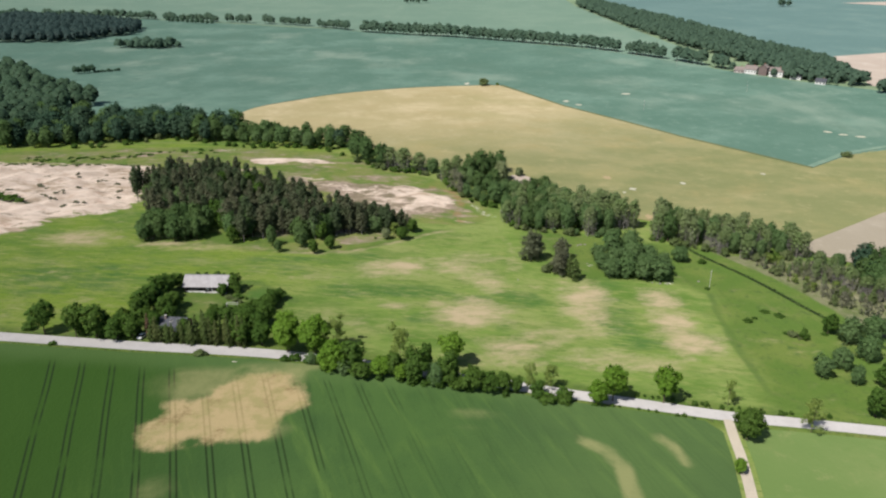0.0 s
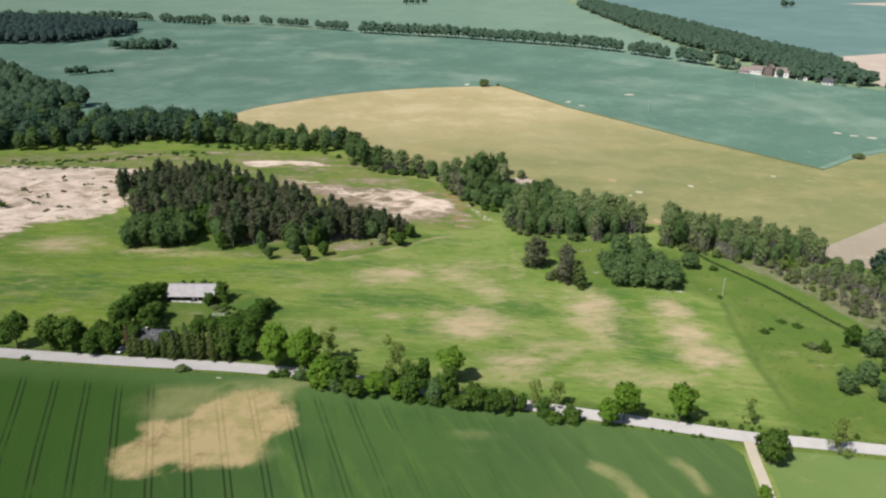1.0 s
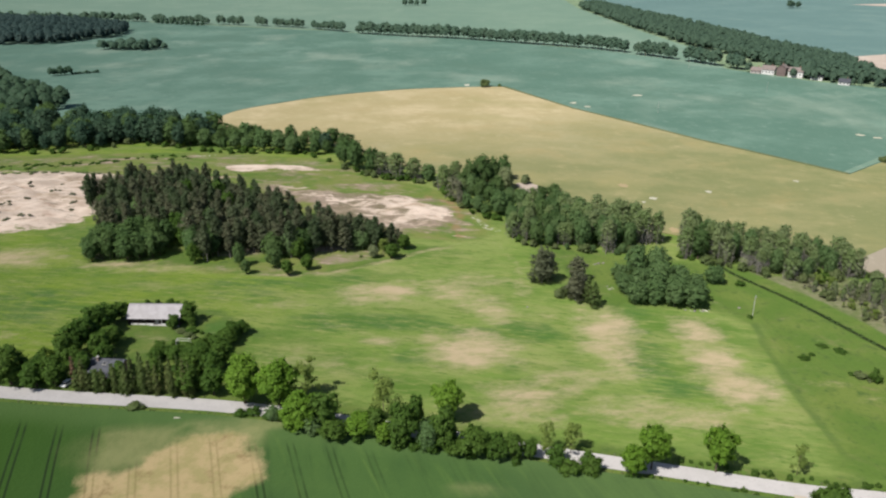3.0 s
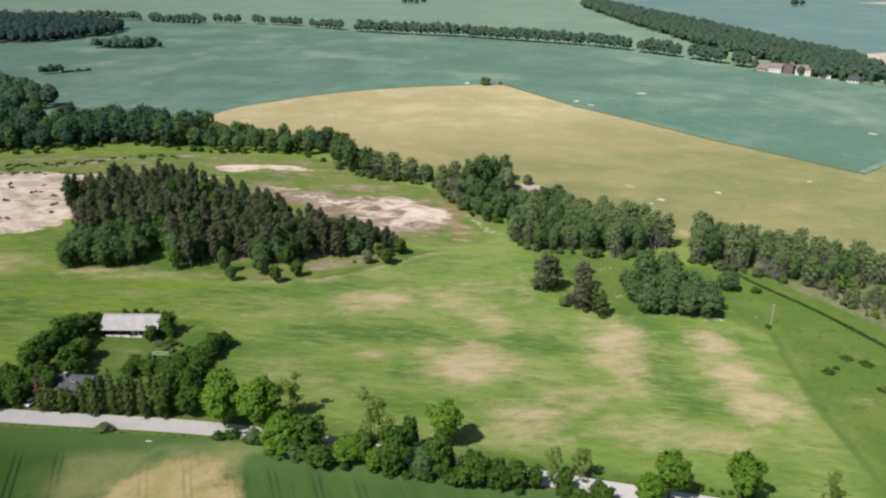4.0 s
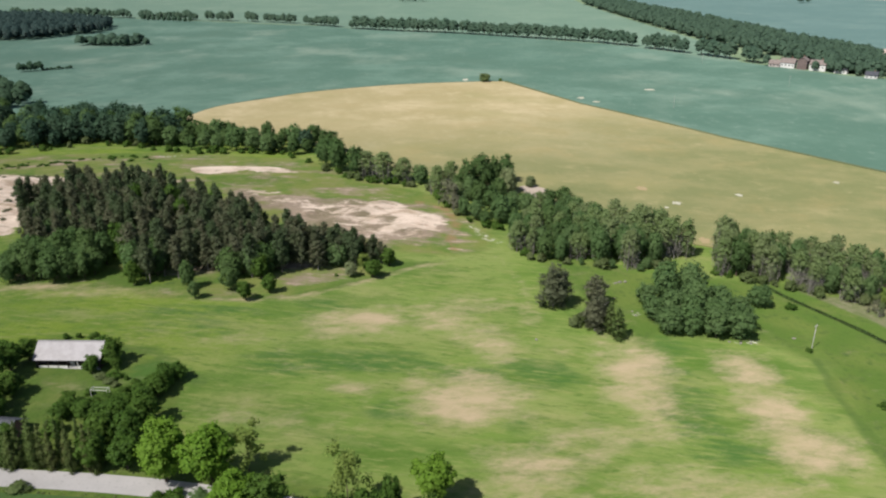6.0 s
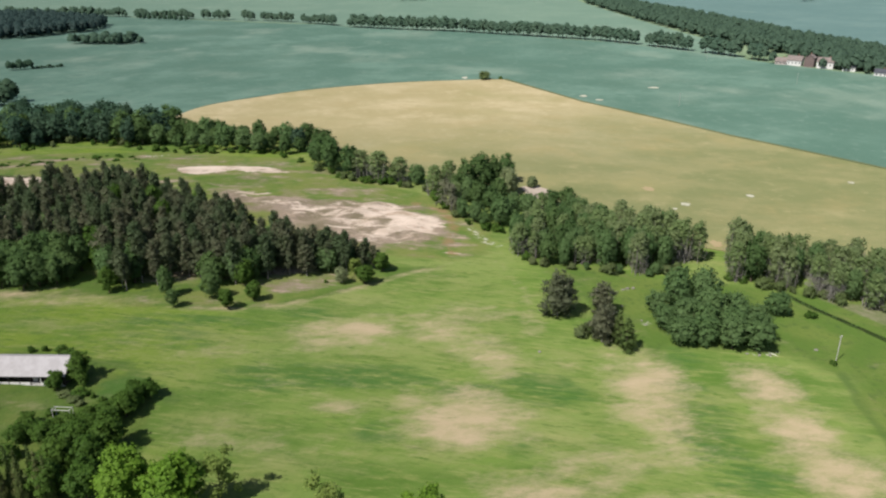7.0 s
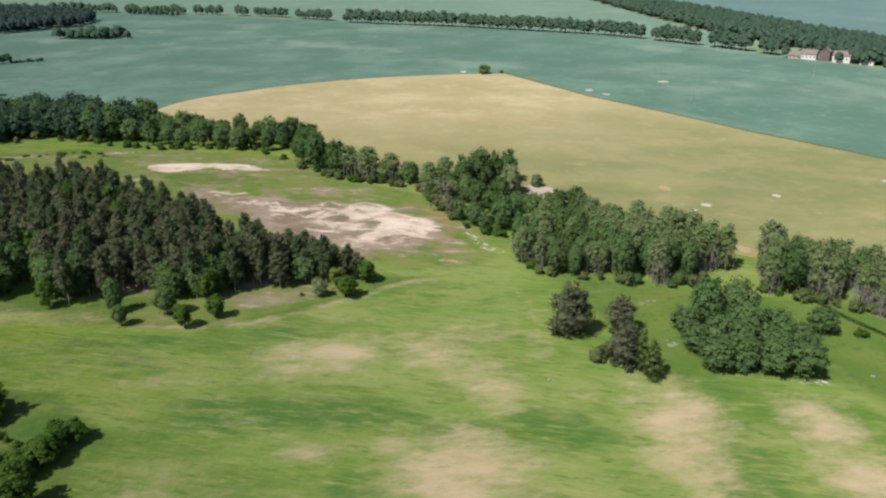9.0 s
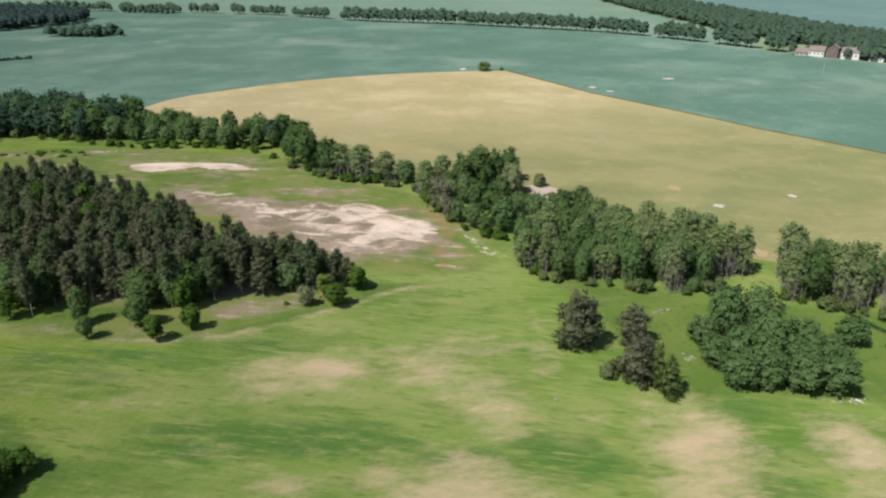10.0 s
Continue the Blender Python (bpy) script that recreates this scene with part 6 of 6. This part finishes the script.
def hamlet():
    """Houses under the far wood."""
    rng = random.Random(3)
    for x, y, L, D, E, R, wall, roof, turn in [(304, 772, 9, 7, 3.2, 3.0, M_PINK, M_REDROOF, -35), (314, 767, 12, 8, 4.8, 3.4, M_WHITE, M_REDROOF, -38), (323, 758, 8, 8, 8.0, 2.6, M_OLDWALL, M_REDROOF, 50), (333, 750, 13, 9, 5.8, 3.2, M_WHITE, M_REDROOF, -36), (346, 735, 10, 7, 3.6, 2.4, M_WHITE, M_SLATE, -38), (358, 709, 9, 7, 3.2, 2.4, M_WHITE, M_SLATE, -35)]:
        ob = thing("village_house", pose(x, y, z_at(x, y) - 0.2, 0, 0, turn), "pale-walled village house with a pitched roof by the far wood", "house", "village houses")
        for s in (-1, 1):
            part("wall", one_box((L, 0.3, E + 0.5), (0, s * (D / 2 - 0.15), (E - 0.5) / 2)), wall, ob)
            part("gable_wall", gable(D - 0.1, E, R * 0.93, 0.3, s * (L / 2 - 0.14)), wall, ob)
            part("roof", shift(slope_slab(L + 0.8, D / 2 + 0.5, R + 0.35, 0.2, s), 0, 0, E - 0.3), roof, ob)
        for k in range(int(L / 3)):
            window(ob, -L / 2 + 1.7 + k * 3.0, -D / 2 - 0.02, E * 0.55, 1.2, 1.4, M_WHITE)
        part("chimney", one_box((0.7, 0.7, 1.6), (L * 0.2, 0.4, E + R + 0.5), 0, 0.04), M_BRICK, ob)


def utility_pole(x, y, h, label):
    ob = thing("utility_pole", pose(x, y, z_at(x, y)), label, "pole", "utility poles")
    part_mesh("post", mesh_from("post", *tube([(0, 0, -0.5), (0, 0, h * 0.5), (0.03, 0, h)], [0.14, 0.12, 0.09], 10), M_CONCRETE), ob)
    part("crossarm", one_box((1.5, 0.12, 0.12), (0, 0, h - 0.5), 0.6, 0.02), M_CONCRETE, ob)
    for k in (-0.6, 0.0, 0.6):
        part("insulator", one_box((0.09, 0.09, 0.18), (k * math.cos(0.6), k * math.sin(0.6), h - 0.35), 0, 0.02), M_WHITE, ob)
    return ob


def parked_car():
    ob = thing("car", pose(-97.4, 211.0, z_at(-97.4, 211.0), 0, 0, 74), "small white car parked in the farm entrance", "car")
    bm = bmesh.new()
    box(bm, (3.9, 1.65, 0.62), (0, 0, 0.62), 0, 0.16)
    part("body", bm, M_CARPAINT, ob)
    bm = bmesh.new()
    made = bmesh.ops.create_cube(bm, size=1.0, matrix=Matrix.Translation((-0.25, 0, 1.15)) @ Matrix.Diagonal((2.3, 1.45, 0.5, 1)))
    for v in made["verts"]:
        if v.co.z > 1.2:
            v.co.x, v.co.y = -0.25 + (v.co.x + 0.25) * 0.68, v.co.y * 0.86
    part("cabin_glass", bm, M_GLASS, ob, "dark car windows")
    part("roof_panel", one_box((1.55, 1.24, 0.06), (-0.25, 0, 1.42), 0, 0.02), M_CARPAINT, ob)
    for sx in (-1.25, 1.2):
        for sy in (-0.76, 0.76):
            w = bmesh.new()
            bmesh.ops.create_cone(w, cap_ends=True, segments=16, radius1=0.3, radius2=0.3, depth=0.2, matrix=Matrix.Translation((sx, sy, 0.3)) @ Matrix.Rotation(math.pi / 2, 4, "X"))
            wheel = part("wheel", w, M_TYRE, ob)
            r = bmesh.new()
            bmesh.ops.create_cone(r, cap_ends=True, segments=12, radius1=0.17, radius2=0.17, depth=0.215, matrix=Matrix.Translation((sx, sy, 0.3)) @ Matrix.Rotation(math.pi / 2, 4, "X"))
            part("rim", r, M_CONCRETE, wheel)
    for sy in (-0.6, 0.6):
        part("headlight", one_box((0.06, 0.32, 0.16), (1.95, sy, 0.72), 0, 0.02), M_GLASS, ob)


def white_frame():
    """A white garden frame: a beam on posts."""
    ob = thing("garden_pergola", pose(-74, 232.2, z_at(-74, 232.2), 0, 0, -4), "weathered white timber garden frame among shrubs", "pergola")
    for y in (0, 1.2):
        part("beam", one_box((4.0, 0.12, 0.14), (0, y, 2.05), 0, 0.02), M_GREYWOOD, ob)
    for sx in (-1.9, 1.9):
        part("cross_beam", one_box((0.11, 1.5, 0.11), (sx, 0.6, 2.18), 0, 0.02), M_GREYWOOD, ob)
        for y in (0, 1.2):
            part("post", one_box((0.12, 0.12, 2.3), (sx, y, 0.95), 0, 0.02), M_GREYWOOD, ob)


def boulder(x, y, size, seed):
    rng = np.random.default_rng(seed)
    v, f = ICO[2]
    v = v * (1 + rng.uniform(-0.2, 0.2, (len(v), 1))) * np.array([size, size * rng.uniform(0.5, 0.9), size * 0.45])
    ob = new("boulder", mesh_from("boulder", v, f, M_STONE))
    ob.matrix_basis = pose(x, y, z_at(x, y) + size * 0.15, 0, 0, rng.uniform(0, 360))
    tagged(ob, "pale weathered boulder lying in the grass", "boulder", "boulders")


M_SPOT = make_crop("thin_crop_spot", (0.50, 0.48, 0.39, 1), (0.40, 0.39, 0.30, 1), (0.56, 0.54, 0.45, 1), None, 20)


M_EDGE_SOIL = make_crop("parched_crop", (0.36, 0.285, 0.165, 1), (0.30, 0.245, 0.13, 1), (0.41, 0.33, 0.20, 1), None, 20)


def bare_patch(x, y, rx, ry, seed, lift=0.4):
    """A worn spot in a crop, with a ragged outline."""
    rng = np.random.default_rng(seed)
    k = 18
    pts = [(x + rx * math.cos(a) * r, y + ry * math.sin(a) * r) for a, r in zip(np.linspace(0, 2 * math.pi, k, endpoint=False), rng.uniform(0.6, 1.15, k))]
    me = mesh_from("bare_patch", [(px, py, z_at(px, py) + lift) for px, py in pts] + [(x, y, z_at(x, y) + lift)], [(i, (i + 1) % k, k) for i in range(k)], M_STUBBLE if seed == 90 else M_EDGE_SOIL if seed in (91, 92, 104) else M_SPOT)
    tagged(new("bare_patch", me), "pale bare spot in the standing crop", "soil", "bare spots", "structure")


farmhouse()
outbuilding()
hamlet()
parked_car()
white_frame()
utility_pole(107.6, 270.4, 7.6, "pale concrete utility pole on the wet meadow")
for x, y in [(160, 589), (273, 670), (245, 793)]:
    utility_pole(x, y, 9, "pale utility pole standing in the oat field")
for k, (x, y, s) in enumerate([(62.5, 311, 0.9), (64.5, 311.6, 0.7), (61, 310, 0.6), (62, 286.5, 0.5), (61.5, 289, 0.45), (105, 276, 0.6), (30, 268, 0.5), (85, 272.2, 0.5), (88, 271.6, 0.6), (91, 272, 0.5), (58, 298, 0.4)]):
    boulder(x, y, s, 70 + k)
for k, (x, y, rx, ry) in enumerate([(44.5, 405, 7, 8), (104.5, 352.5, 2.4, 3.4), (95, 413, 3.5, 3.5), (106, 395, 2.2, 2.0), (100, 389, 1.0, 1.2), (138, 408, 1.8, 2), (193, 430, 1.6, 1.6), (103, 623, 3.0, 4), (111, 609, 3.0, 3), (161, 656, 4.5, 3), (279, 529, 3, 2.5), (287, 522, 3.5, 2), (297, 517, 4, 2.2), (22, 700, 3, 5), (-30, 195.5, 1, 0.8), (-64, 197, 0.9, 0.35)]):
    bare_patch(x, y, rx, ry, 90 + k)


# ---- ditch: a dark water-filled cut along the meadow ----
def ditch():
    line = smooth([(110, 319), (115, 305), (129, 281), (143, 247), (158, 216), (175, 190)], False, 10)
    M_WATER = Mat("ditch_water", 0.15)
    M_WATER = M_WATER.colour(blotch(M_WATER, (0.012, 0.014, 0.010, 1), (0.02, 0.024, 0.012, 1), 2))
    sheet("ditch_water", ribbon(line, 0.5, 0.5), M_WATER, 0.06, 8.0, "dark narrow ditch across the wet meadow", "ditch", None, False)
    rng = random.Random(4)
    for side in (-1, 1):
        edge = offset(line, side * 0.7)
        verts, faces = [], []
        for x, y in edge:
            w = rng.uniform(0.3, 0.55)
            z = z_at(x, y)
            verts += [(x - w, y, z - 0.1), (x, y, z + rng.uniform(0.25, 0.5)), (x + w, y, z - 0.1)]
        for k in range(len(edge) - 1):
            for j in (0, 1):
                faces.append((3 * k + j, 3 * k + j + 1, 3 * k + j + 4, 3 * k + j + 3))
        tagged(new("ditch_bank", mesh_from("ditch_bank", verts, faces, M_VERGE, True)), "grassy raised bank of the ditch", "bank", kind="structure")


ditch()

scrub_mass("ditch_grass", along([(112, 314), (116, 304), (129.5, 281), (143.5, 247), (158.5, 216), (172, 195)], 1.1, 0.35, 0.75, 48, 0.5, 0.3, 1.7), "deep", "dark grass tufts on the ditch edge", "grass", 48)

ROAD_MID = [p for p in ROAD_LINE if -150 < p[0] < 150]
scrub_mass("verge_grass", along(offset(ROAD_MID, 3.1)[::4], 1.0, 0.15, 0.4, 51, 0.4, 0.3, 2.0) + along(offset(ROAD_MID, -3.5)[::4], 1.0, 0.15, 0.35, 52, 0.4, 0.3, 2.0), "scrub", "rough grass tufts along the road verges", "grass", 51)
